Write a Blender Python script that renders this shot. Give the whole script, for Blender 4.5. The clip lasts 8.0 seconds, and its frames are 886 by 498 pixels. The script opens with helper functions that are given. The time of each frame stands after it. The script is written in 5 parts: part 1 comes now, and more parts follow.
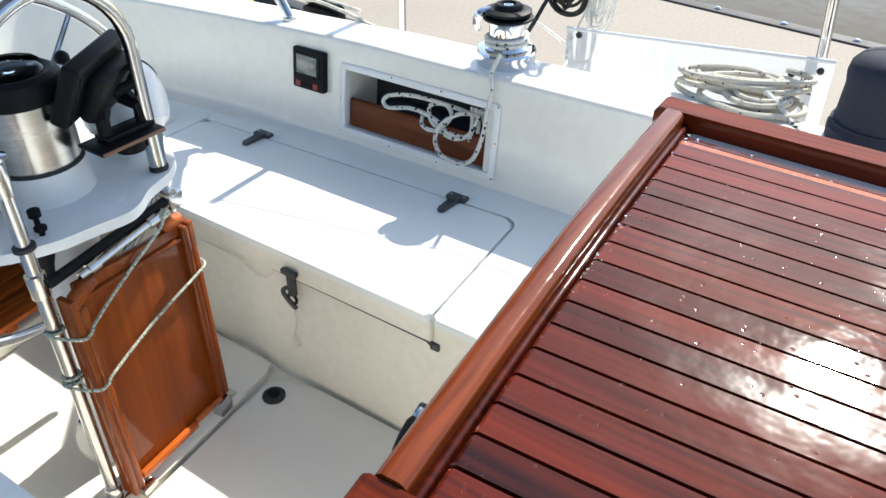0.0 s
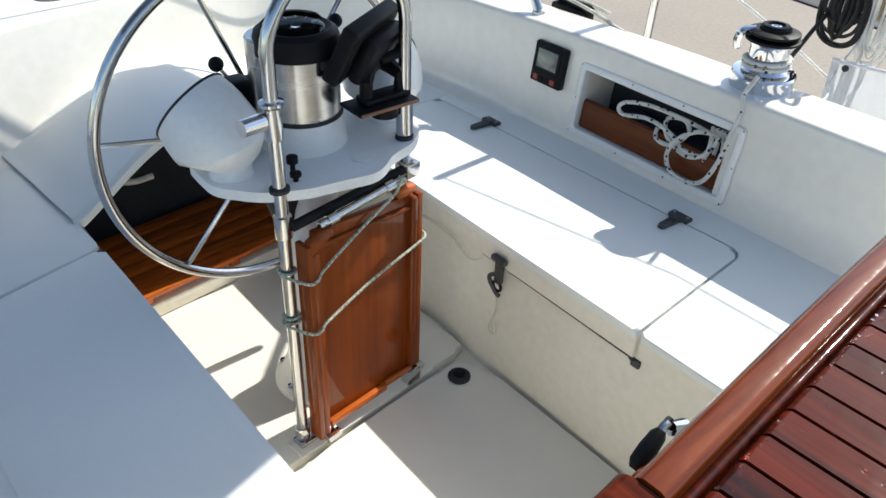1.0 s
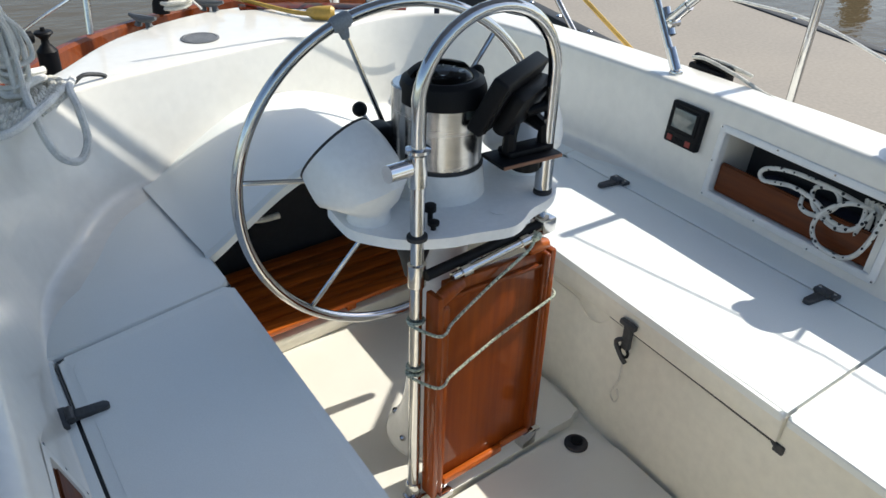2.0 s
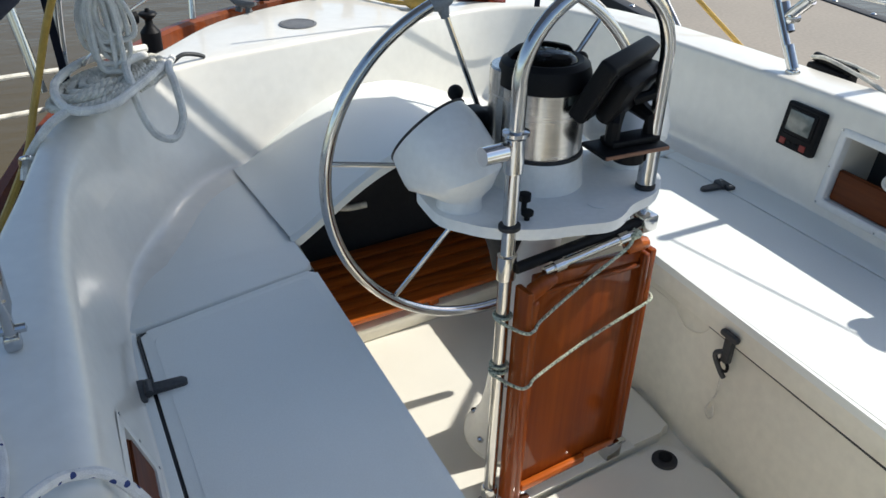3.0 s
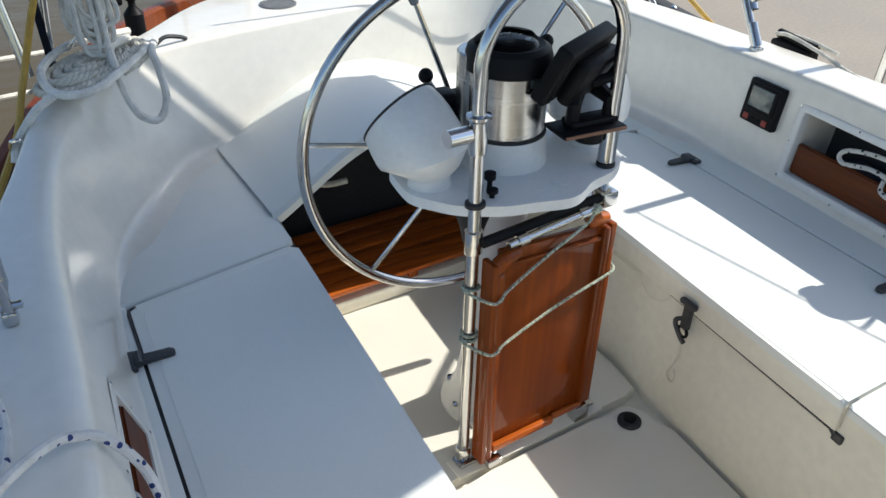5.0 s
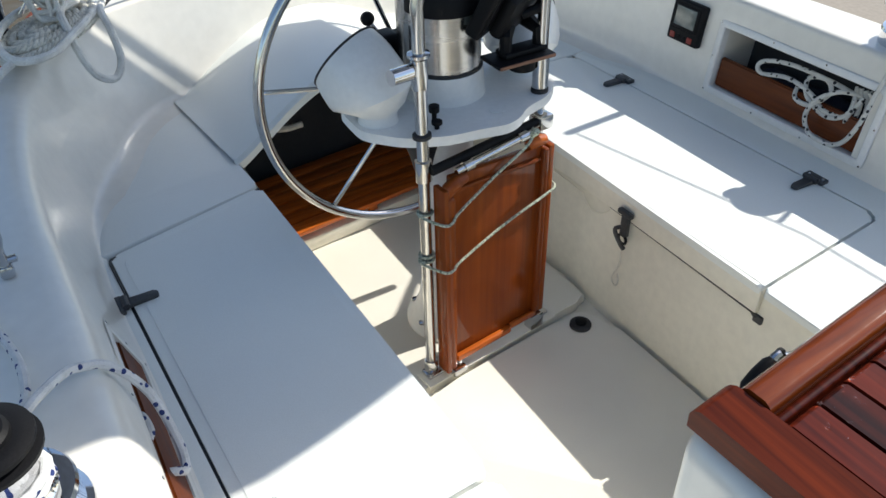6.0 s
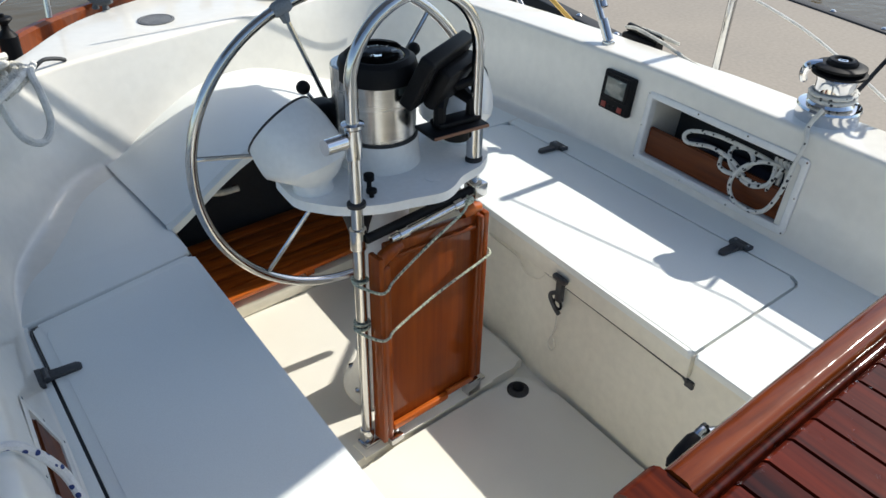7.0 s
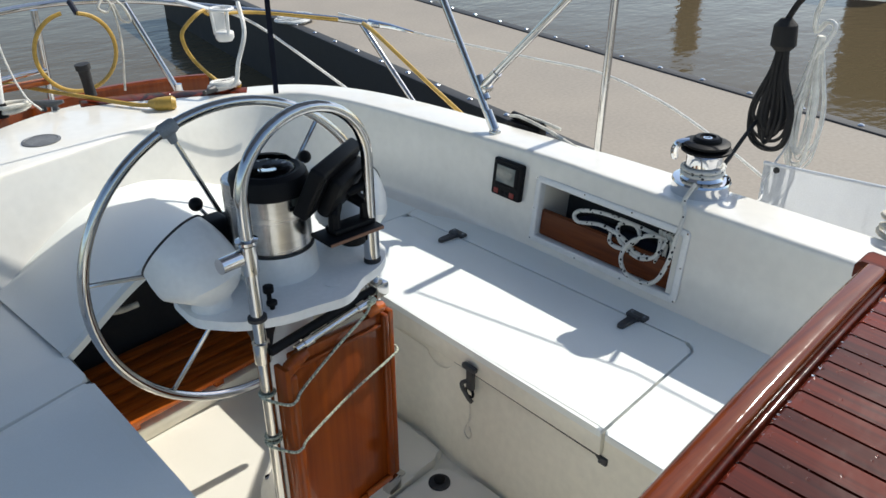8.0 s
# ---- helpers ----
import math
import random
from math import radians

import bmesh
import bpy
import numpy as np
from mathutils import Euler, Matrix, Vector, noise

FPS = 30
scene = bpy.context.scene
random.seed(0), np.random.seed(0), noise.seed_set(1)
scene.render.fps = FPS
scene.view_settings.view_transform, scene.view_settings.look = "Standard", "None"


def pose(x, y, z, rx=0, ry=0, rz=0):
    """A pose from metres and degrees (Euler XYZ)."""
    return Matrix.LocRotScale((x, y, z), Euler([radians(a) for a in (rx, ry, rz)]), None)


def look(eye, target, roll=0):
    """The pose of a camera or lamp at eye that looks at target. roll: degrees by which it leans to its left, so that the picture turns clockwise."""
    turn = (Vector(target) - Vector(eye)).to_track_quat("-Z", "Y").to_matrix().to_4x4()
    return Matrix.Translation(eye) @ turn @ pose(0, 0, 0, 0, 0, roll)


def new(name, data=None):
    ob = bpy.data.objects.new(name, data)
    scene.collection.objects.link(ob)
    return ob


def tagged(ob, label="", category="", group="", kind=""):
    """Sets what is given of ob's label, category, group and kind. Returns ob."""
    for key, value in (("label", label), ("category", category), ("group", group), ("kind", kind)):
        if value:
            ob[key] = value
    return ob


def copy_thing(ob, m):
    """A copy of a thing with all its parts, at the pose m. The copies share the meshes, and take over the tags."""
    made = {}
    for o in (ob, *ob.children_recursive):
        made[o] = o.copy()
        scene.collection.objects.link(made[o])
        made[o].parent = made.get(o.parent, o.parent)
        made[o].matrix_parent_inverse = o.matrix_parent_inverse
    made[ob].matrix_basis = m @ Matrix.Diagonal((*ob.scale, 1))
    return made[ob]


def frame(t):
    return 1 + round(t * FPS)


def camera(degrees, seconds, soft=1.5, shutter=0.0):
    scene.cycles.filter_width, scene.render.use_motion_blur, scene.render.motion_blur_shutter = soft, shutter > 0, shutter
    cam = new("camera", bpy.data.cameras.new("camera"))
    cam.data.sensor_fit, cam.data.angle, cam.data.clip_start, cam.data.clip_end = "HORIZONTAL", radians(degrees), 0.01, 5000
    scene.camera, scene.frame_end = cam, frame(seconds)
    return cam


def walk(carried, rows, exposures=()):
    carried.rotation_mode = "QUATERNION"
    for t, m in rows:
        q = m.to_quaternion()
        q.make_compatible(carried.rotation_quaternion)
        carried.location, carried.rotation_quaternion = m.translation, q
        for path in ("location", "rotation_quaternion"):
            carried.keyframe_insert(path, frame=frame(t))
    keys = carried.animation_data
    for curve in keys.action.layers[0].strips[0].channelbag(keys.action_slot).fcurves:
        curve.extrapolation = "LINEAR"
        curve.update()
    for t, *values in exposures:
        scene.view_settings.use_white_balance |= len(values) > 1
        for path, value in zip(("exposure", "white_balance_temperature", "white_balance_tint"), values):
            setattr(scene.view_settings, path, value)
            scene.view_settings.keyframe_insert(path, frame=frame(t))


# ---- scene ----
cam = camera(58.6, 8.0)
PATH = [
    (0, (-0.522, -1.265, 1.486), (0.829, -0.327, 0.349), -0.2),
    (0.5, (-0.554, -1.221, 1.477), (0.613, -0.078, 0.325), 0.9),
    (1, (-0.599, -1.184, 1.467), (0.471, 0.065, 0.329), 2.4),
    (1.5, (-0.627, -1.15, 1.477), (0.355, 0.17, 0.34), 1.7),
    (1.7, (-0.637, -1.128, 1.47), (0.32, 0.249, 0.38), 1.7),
    (2.8, (-0.65, -1.048, 1.358), (0.152, 0.485, 0.355), 1.7),
    (3, (-0.634, -1.046, 1.371), (0.114, 0.501, 0.349), 1.6),
    (3.5, (-0.656, -1.038, 1.375), (0.086, 0.572, 0.45), 3.5),
    (4, (-0.645, -1.047, 1.384), (0.082, 0.549, 0.422), 2.9),
    (4.5, (-0.64, -1.057, 1.382), (0.091, 0.507, 0.375), 1.2),
    (5, (-0.628, -1.128, 1.43), (0.122, 0.373, 0.343), 1.4),
    (5.2, (-0.652, -1.167, 1.45), (0.087, 0.293, 0.299), -0.6),
    (6.3, (-0.674, -1.267, 1.501), (0.129, 0.104, 0.287), -0.8),
    (6.5, (-0.67, -1.264, 1.495), (0.165, 0.097, 0.291), 0.3),
    (7, (-0.649, -1.257, 1.515), (0.301, 0.118, 0.415), 1.3),
    (7.5, (-0.631, -1.273, 1.57), (0.414, 0.181, 0.678), 0.1),
    (8, (-0.622, -1.275, 1.573), (0.554, 0.048, 0.641), -0.4),
]
walk(cam, [(t, look(eye, target, roll)) for t, eye, target, roll in PATH],
     exposures=[(0, 0.86, 6450, 8), (1, 0.45, 6450, 8), (1.5, 0.34, 6450, 8), (3, 0.17, 6450, 8), (5, 0.25, 6450, 8), (6.5, 0.25, 6450, 8), (7.5, 0.11, 6450, 8), (8, 0.11, 6450, 8)])

# ---- world, sun, exposure ----
SUN_AZ, SUN_EL = 0.5, 44.2      # degrees: azimuth from +x towards +y, elevation
world = bpy.data.worlds.new("sky")
scene.world = world
world.use_nodes = True
wn = world.node_tree.nodes
sky = wn.new("ShaderNodeTexSky")
sky.sky_type = "NISHITA"
sky.sun_disc = False
sky.sun_elevation, sky.sun_rotation = radians(SUN_EL), radians(90 - SUN_AZ)
wn["Background"].inputs["Strength"].default_value = 0.15
world.node_tree.links.new(sky.outputs["Color"], wn["Background"].inputs["Color"])
sun = new("sun", bpy.data.lights.new("sun", "SUN"))
sun.data.energy, sun.data.angle, sun.data.color = 4.6, radians(0.53), (1.0, 0.95, 0.87)
sv = Vector((math.cos(radians(SUN_EL)) * math.cos(radians(SUN_AZ)), math.cos(radians(SUN_EL)) * math.sin(radians(SUN_AZ)), math.sin(radians(SUN_EL))))
sun.matrix_world = look(tuple(sv * 20), (0, 0, 0))


# ---- materials ----
def material(name, base, rough=0.5, metal=0.0, var=0.06, scale=4.0, grain=60.0, bump=0.05, coat=0.0, coat_rough=0.06, stretch=(1, 1, 1), dark=None, per_object=0.0, spec=0.5):
    """A node material with broad stains, fine grain and relief."""
    m = bpy.data.materials.new(name)
    m.use_nodes = True
    nt, p = m.node_tree, m.node_tree.nodes["Principled BSDF"]
    p.inputs["Roughness"].default_value, p.inputs["Metallic"].default_value = rough, metal
    p.inputs["Coat Weight"].default_value, p.inputs["Coat Roughness"].default_value = coat, coat_rough
    p.inputs["Specular IOR Level"].default_value = spec
    tc, mp = nt.nodes.new("ShaderNodeTexCoord"), nt.nodes.new("ShaderNodeMapping")
    mp.inputs["Scale"].default_value = stretch
    nt.links.new(tc.outputs["Object"], mp.inputs["Vector"])
    n1, n2 = nt.nodes.new("ShaderNodeTexNoise"), nt.nodes.new("ShaderNodeTexNoise")
    for n, s, d in ((n1, scale, 4.0), (n2, grain, 6.0)):
        n.inputs["Scale"].default_value, n.inputs["Detail"].default_value = s, d
        nt.links.new(mp.outputs["Vector"], n.inputs["Vector"])
    add = nt.nodes.new("ShaderNodeMath")
    add.operation = "ADD"
    nt.links.new(n1.outputs["Fac"], add.inputs[0])
    nt.links.new(n2.outputs["Fac"], add.inputs[1])
    ramp = nt.nodes.new("ShaderNodeMapRange")
    ramp.inputs["From Min"].default_value, ramp.inputs["From Max"].default_value = 0.7, 1.3
    nt.links.new(add.outputs[0], ramp.inputs["Value"])
    mix = nt.nodes.new("ShaderNodeMix")
    mix.data_type = "RGBA"
    lo = dark or [c * (1 - 2 * var) for c in base]
    mix.inputs["A"].default_value, mix.inputs["B"].default_value = (*lo, 1), (*[min(1, c * (1 + var)) for c in base], 1)
    nt.links.new(ramp.outputs["Result"], mix.inputs["Factor"])
    out = mix.outputs["Result"]
    if per_object:
        info, hsv, mr = nt.nodes.new("ShaderNodeObjectInfo"), nt.nodes.new("ShaderNodeHueSaturation"), nt.nodes.new("ShaderNodeMapRange")
        mr.inputs["To Min"].default_value, mr.inputs["To Max"].default_value = 1 - per_object, 1 + per_object
        nt.links.new(info.outputs["Random"], mr.inputs["Value"])
        nt.links.new(mr.outputs["Result"], hsv.inputs["Value"])
        nt.links.new(out, hsv.inputs["Color"])
        out = hsv.outputs["Color"]
    nt.links.new(out, p.inputs["Base Color"])
    rr = nt.nodes.new("ShaderNodeMapRange")
    rr.inputs["To Min"].default_value, rr.inputs["To Max"].default_value = max(0.02, rough * 0.8), min(1, rough * 1.25)
    nt.links.new(n1.outputs["Fac"], rr.inputs["Value"])
    nt.links.new(rr.outputs["Result"], p.inputs["Roughness"])
    if bump:
        b = nt.nodes.new("ShaderNodeBump")
        b.inputs["Strength"].default_value, b.inputs["Distance"].default_value = bump, 0.004
        nt.links.new(n2.outputs["Fac"], b.inputs["Height"])
        nt.links.new(b.outputs["Normal"], p.inputs["Normal"])
    return m


GEL = material("gelcoat", (0.78, 0.755, 0.685), 0.32, var=0.03, scale=2.5, grain=30, bump=0.01, coat=0.6)
SEATM = material("seat_gelcoat", (0.80, 0.82, 0.78), 0.45, var=0.025, scale=3, grain=420, bump=0.12)
CREAM = material("cream_gelcoat", (0.80, 0.765, 0.655), 0.4, var=0.04, scale=2.2, grain=40, bump=0.02, coat=0.2)
SOLE = material("nonskid_sole", (0.77, 0.74, 0.655), 0.6, var=0.05, scale=3, grain=500, bump=0.2)
# near-black for the inside of recesses: their shade put into the colour
VOID = material("recess_shade", (0.03, 0.03, 0.032), 0.8, var=0.1)
# near-black for open gaps, their shade put into the colour
SEAM = material("gap_black", (0.06, 0.06, 0.06), 0.7, var=0.1)
TEAK = material("varnished_teak", (0.195, 0.042, 0.005), 0.5, var=0.12, scale=1.2, grain=5.0, bump=0.03, coat=0.5, coat_rough=0.05, spec=0.05, stretch=(20, 20, 0.7), dark=(0.135, 0.026, 0.004), per_object=0.15)
TEAKX = material("varnished_teak_crosswise", (0.44, 0.105, 0.014), 0.5, var=0.2, scale=2.0, grain=7.0, bump=0.04, coat=0.9, coat_rough=0.06, spec=0.05, stretch=(0.7, 20, 20), dark=(0.27, 0.056, 0.008), per_object=0.2)
MAHOG = material("varnished_mahogany", (0.102, 0.0118, 0.003), 0.6, var=0.25, scale=1.2, grain=6.0, bump=0.05, coat=0.58, coat_rough=0.075, stretch=(20, 0.5, 20), dark=(0.026, 0.0040, 0.002), per_object=0.4, spec=0.03)
MAHOGX = material("varnished_mahogany_rail", (0.155, 0.030, 0.003), 0.6, var=0.25, scale=1.2, grain=6.0, bump=0.04, coat=0.9, coat_rough=0.07, stretch=(0.5, 22, 22), dark=(0.075, 0.012, 0.002), spec=0.03)
MAHOGY = material("varnished_mahogany_side", (0.125, 0.018, 0.004), 0.6, var=0.25, scale=1.2, grain=6.0, bump=0.04, coat=0.25, coat_rough=0.06, stretch=(22, 0.5, 22), dark=(0.045, 0.007, 0.003), spec=0.03)
TEAKOLD = material("weathered_teak", (0.27, 0.13, 0.075), 0.6, var=0.25, scale=4, grain=20, bump=0.2, stretch=(1, 6, 6))
STEEL = material("stainless_steel", (0.57, 0.57, 0.57), 0.13, 1.0, var=0.05, scale=6, grain=90, bump=0.0)
BRUSHED = material("brushed_stainless", (0.62, 0.60, 0.57), 0.25, 1.0, var=0.08, scale=5, grain=50, bump=0.02, stretch=(1, 1, 12))
CHROME = material("chromed_bronze", (0.75, 0.75, 0.76), 0.07, 1.0, var=0.03, bump=0.0)
BLACK = material("black_plastic", (0.008, 0.008, 0.009), 0.5, var=0.2, scale=8, grain=300, bump=0.05, spec=0.15)
RUBBER = material("black_rubber", (0.022, 0.022, 0.024), 0.65, var=0.25, scale=6, grain=80, bump=0.1)
GREY = material("grey_hinge_plastic", (0.045, 0.047, 0.05), 0.5, var=0.2, scale=10, grain=200, bump=0.05)
WHITEP = material("white_plastic", (0.76, 0.76, 0.74), 0.3, var=0.03, scale=6, grain=80, bump=0.03, coat=0.2)
ROPEW = material("white_rope", (0.84, 0.82, 0.76), 0.85, var=0.15, scale=30, grain=500, bump=0.5)
ROPEG = material("grey_rope", (0.74, 0.71, 0.62), 0.9, var=0.2, scale=30, grain=500, bump=0.5)
ROPEK = material("black_rope", (0.014, 0.013, 0.013), 0.85, var=0.3, scale=30, grain=500, bump=0.5)
ROPEGREEN = material("green_flecked_line", (0.50, 0.52, 0.40), 0.8, var=0.5, scale=170, grain=260, bump=0.4, dark=(0.02, 0.05, 0.035))
YELLOW = material("yellow_cable", (0.50, 0.31, 0.055), 0.45, var=0.1, scale=20, grain=100, bump=0.05)
NAVY = material("navy_canvas", (0.012, 0.016, 0.035), 0.9, var=0.3, scale=8, grain=400, bump=0.4)
CANVAS = material("sun_canvas", (0.26, 0.29, 0.34), 0.9, var=0.15, scale=5, grain=400, bump=0.3)
CLOTH = material("white_weather_cloth", (0.74, 0.75, 0.76), 0.7, var=0.04, scale=4, grain=300, bump=0.15)
CONC = material("weathered_dock_concrete", (0.29, 0.252, 0.205), 0.8, var=0.09, scale=1.3, grain=40, bump=0.05)
SCREEN = material("grey_display", (0.13, 0.15, 0.14), 0.15, var=0.1, coat=0.6)
RED = material("red_key", (0.26, 0.03, 0.02), 0.5)
TAPE = material("grey_whipping", (0.27, 0.29, 0.31), 0.7, var=0.12, scale=30, grain=300, bump=0.2)
GREENINK = material("dark_green_lettering", (0.02, 0.09, 0.06), 0.6)


def wet_varnish(m, patches=7.0, waves=16.0, rough=(0.04, 0.17), lift=0.0018):
    """Wavy brushed varnish with wet and dry patches in its gloss."""
    nt, p = m.node_tree, m.node_tree.nodes["Principled BSDF"]
    tc = nt.nodes.new("ShaderNodeTexCoord")
    spots, wave = nt.nodes.new("ShaderNodeTexNoise"), nt.nodes.new("ShaderNodeTexNoise")
    for n, s in ((spots, patches), (wave, waves)):
        n.inputs["Scale"].default_value, n.inputs["Detail"].default_value = s, 3.0
        nt.links.new(tc.outputs["Object"], n.inputs["Vector"])
    mr = nt.nodes.new("ShaderNodeMapRange")
    mr.inputs["From Min"].default_value, mr.inputs["From Max"].default_value = 0.38, 0.66
    mr.inputs["To Min"].default_value, mr.inputs["To Max"].default_value = rough
    nt.links.new(spots.outputs["Fac"], mr.inputs["Value"])
    nt.links.new(mr.outputs["Result"], p.inputs["Coat Roughness"])
    b = nt.nodes.new("ShaderNodeBump")
    b.inputs["Strength"].default_value, b.inputs["Distance"].default_value = 0.8, lift
    nt.links.new(wave.outputs["Fac"], b.inputs["Height"])
    nt.links.new(b.outputs["Normal"], p.inputs["Coat Normal"])


for m_ in (MAHOG, MAHOGX, MAHOGY):
    wet_varnish(m_)


def water_material():
    m = bpy.data.materials.new("muddy_water")
    m.use_nodes = True
    nt, p = m.node_tree, m.node_tree.nodes["Principled BSDF"]
    p.inputs["Base Color"].default_value = (0.092, 0.071, 0.038, 1)
    p.inputs["Roughness"].default_value, p.inputs["IOR"].default_value = 0.05, 1.33
    p.inputs["Specular IOR Level"].default_value = 0.13
    tc = nt.nodes.new("ShaderNodeTexCoord")
    mp = nt.nodes.new("ShaderNodeMapping")
    mp.inputs["Scale"].default_value = (1, 1.6, 1)
    nt.links.new(tc.outputs["Object"], mp.inputs["Vector"])
    last = None
    for s, d, dist in ((0.9, 2.0, 0.045), (5.5, 3.0, 0.012)):
        n, b = nt.nodes.new("ShaderNodeTexNoise"), nt.nodes.new("ShaderNodeBump")
        n.inputs["Scale"].default_value, n.inputs["Detail"].default_value = s, d
        b.inputs["Strength"].default_value, b.inputs["Distance"].default_value = 0.42, dist
        nt.links.new(mp.outputs["Vector"], n.inputs["Vector"])
        nt.links.new(n.outputs["Fac"], b.inputs["Height"])
        if last:
            nt.links.new(last.outputs["Normal"], b.inputs["Normal"])
        last = b
    nt.links.new(last.outputs["Normal"], p.inputs["Normal"])
    return m


WATER = water_material()


# ---- modelling helpers ----
def finish(name, bm, mat, smooth=True, angle=35):
    """One linked mesh object out of a bmesh."""
    bmesh.ops.recalc_face_normals(bm, faces=bm.faces[:])
    if smooth:
        for f in bm.faces:
            f.smooth = True
        for e in bm.edges:
            if len(e.link_faces) == 2 and e.calc_face_angle(0) > radians(angle):
                e.smooth = False
    me = bpy.data.meshes.new(name)
    bm.to_mesh(me)
    bm.free()
    me.materials.append(mat)
    return new(name, me)


def part(name, bm, mat, parent, label="", smooth=True, angle=35, weigh=False):
    """A mesh under a thing or a part, built in world places."""
    ob = finish(name, bm, mat, smooth, angle)
    if weigh:
        wn_ = ob.modifiers.new("weigh", "WEIGHTED_NORMAL")
        wn_.weight, wn_.keep_sharp = 100, True
    ob.parent = parent
    bpy.context.view_layer.update()
    ob.matrix_parent_inverse = parent.matrix_world.inverted()
    return tagged(ob, label)


def thing(name, at, label, category, group="", kind=""):
    """The base of a thing made of parts."""
    ob = new(name)
    ob.empty_display_size = 0.05
    ob.location = at
    bpy.context.view_layer.update()
    return tagged(ob, label, category, group, kind)


def solid(name, bm, mat, label, category, group="", kind="", smooth=True):
    return tagged(finish(name, bm, mat, smooth), label, category, group, kind)


def box(x0, x1, y0, y1, z0, z1, bevel=0.004, bm=None, m=None, seg=2):
    bm = bm or bmesh.new()
    c = Matrix.Translation(((x0 + x1) / 2, (y0 + y1) / 2, (z0 + z1) / 2)) @ Matrix.Diagonal((abs(x1 - x0), abs(y1 - y0), abs(z1 - z0), 1))
    r = bmesh.ops.create_cube(bm, size=1, matrix=c)
    if bevel:
        es = list({e for v in r["verts"] for e in v.link_edges})
        r2 = bmesh.ops.bevel(bm, geom=es, offset=bevel, segments=seg, affect="EDGES", profile=0.5)
    if m is not None:
        bmesh.ops.transform(bm, matrix=m, verts=bm.verts[:])
    return bm


def prism(outline, z0, z1, bevel=0.005, seg=3, bm=None):
    """A slab with the given outline, with rounded rims."""
    bm = bm or bmesh.new()
    lo = [bm.verts.new((x, y, z0)) for x, y in outline]
    hi = [bm.verts.new((x, y, z1)) for x, y in outline]
    bm.faces.new(lo[::-1])
    top = bm.faces.new(hi)
    n = len(outline)
    for i in range(n):
        bm.faces.new((lo[i], lo[(i + 1) % n], hi[(i + 1) % n], hi[i]))
    if bevel:
        bmesh.ops.bevel(bm, geom=list(top.edges), offset=bevel, segments=seg, affect="EDGES", profile=0.5)
    return bm


def rounded(pts, r, seg=5):
    """A closed outline with its corners rounded; r one radius or one a corner."""
    out, n = [], len(pts)
    for i in range(n):
        p, a, b = Vector(pts[i]), Vector(pts[i - 1]), Vector(pts[(i + 1) % n])
        rr = r[i] if isinstance(r, (list, tuple)) else r
        if rr <= 0:
            out.append(tuple(p))
            continue
        p0, p1 = p + (a - p).normalized() * min(rr, (a - p).length * 0.45), p + (b - p).normalized() * min(rr, (b - p).length * 0.45)
        for k in range(seg + 1):
            t = k / seg
            out.append(tuple(p0 * (1 - t) ** 2 + p * 2 * t * (1 - t) + p1 * t * t))
    return out


def spline(pts, sub=8, closed=False):
    """Points along a smooth curve through pts."""
    P = [Vector(p) for p in pts]
    n, out = len(P), []
    rng = n if closed else n - 1
    for i in range(rng):
        if closed:
            a, b, c, d = P[i - 1], P[i], P[(i + 1) % n], P[(i + 2) % n]
        else:
            b, c = P[i], P[i + 1]
            a = P[i - 1] if i else b * 2 - c
            d = P[i + 2] if i + 2 < n else c * 2 - b
        for k in range(sub):
            t = k / sub
            out.append(0.5 * ((2 * b) + (c - a) * t + (2 * a - 5 * b + 4 * c - d) * t * t + (3 * b - a - 3 * c + d) * t ** 3))
    if not closed:
        out.append(P[-1])
    return out


def sweep(pts, r, sides=10, closed=False, bm=None, cap=True):
    """A round bar along pts; r one radius or one a point."""
    bm = bm or bmesh.new()
    P = [Vector(p) for p in pts]
    n, rings, u = len(P), [], None
    for i in range(n):
        a = P[i - 1] if (i or closed) else P[i]
        b = P[(i + 1) % n] if (i < n - 1 or closed) else P[i]
        t = (b - a).normalized()
        if u is None:
            u = t.orthogonal().normalized()
        u = (u - t * u.dot(t))
        u = u.normalized() if u.length > 1e-6 else t.orthogonal().normalized()
        v = t.cross(u)
        rr = r[i] if isinstance(r, (list, tuple)) else r
        rings.append([bm.verts.new(P[i] + (u * math.cos(2 * math.pi * k / sides) + v * math.sin(2 * math.pi * k / sides)) * rr) for k in range(sides)])
    for i in range(n if closed else n - 1):
        A, B = rings[i], rings[(i + 1) % n]
        off = 0
        if closed and i == n - 1:
            off = min(range(sides), key=lambda o: (A[0].co - B[o].co).length)
        for k in range(sides):
            bm.faces.new((A[k], A[(k + 1) % sides], B[(k + 1 + off) % sides], B[(k + off) % sides]))
    if cap and not closed:
        bm.faces.new(rings[0][::-1])
        bm.faces.new(rings[-1])
    return bm


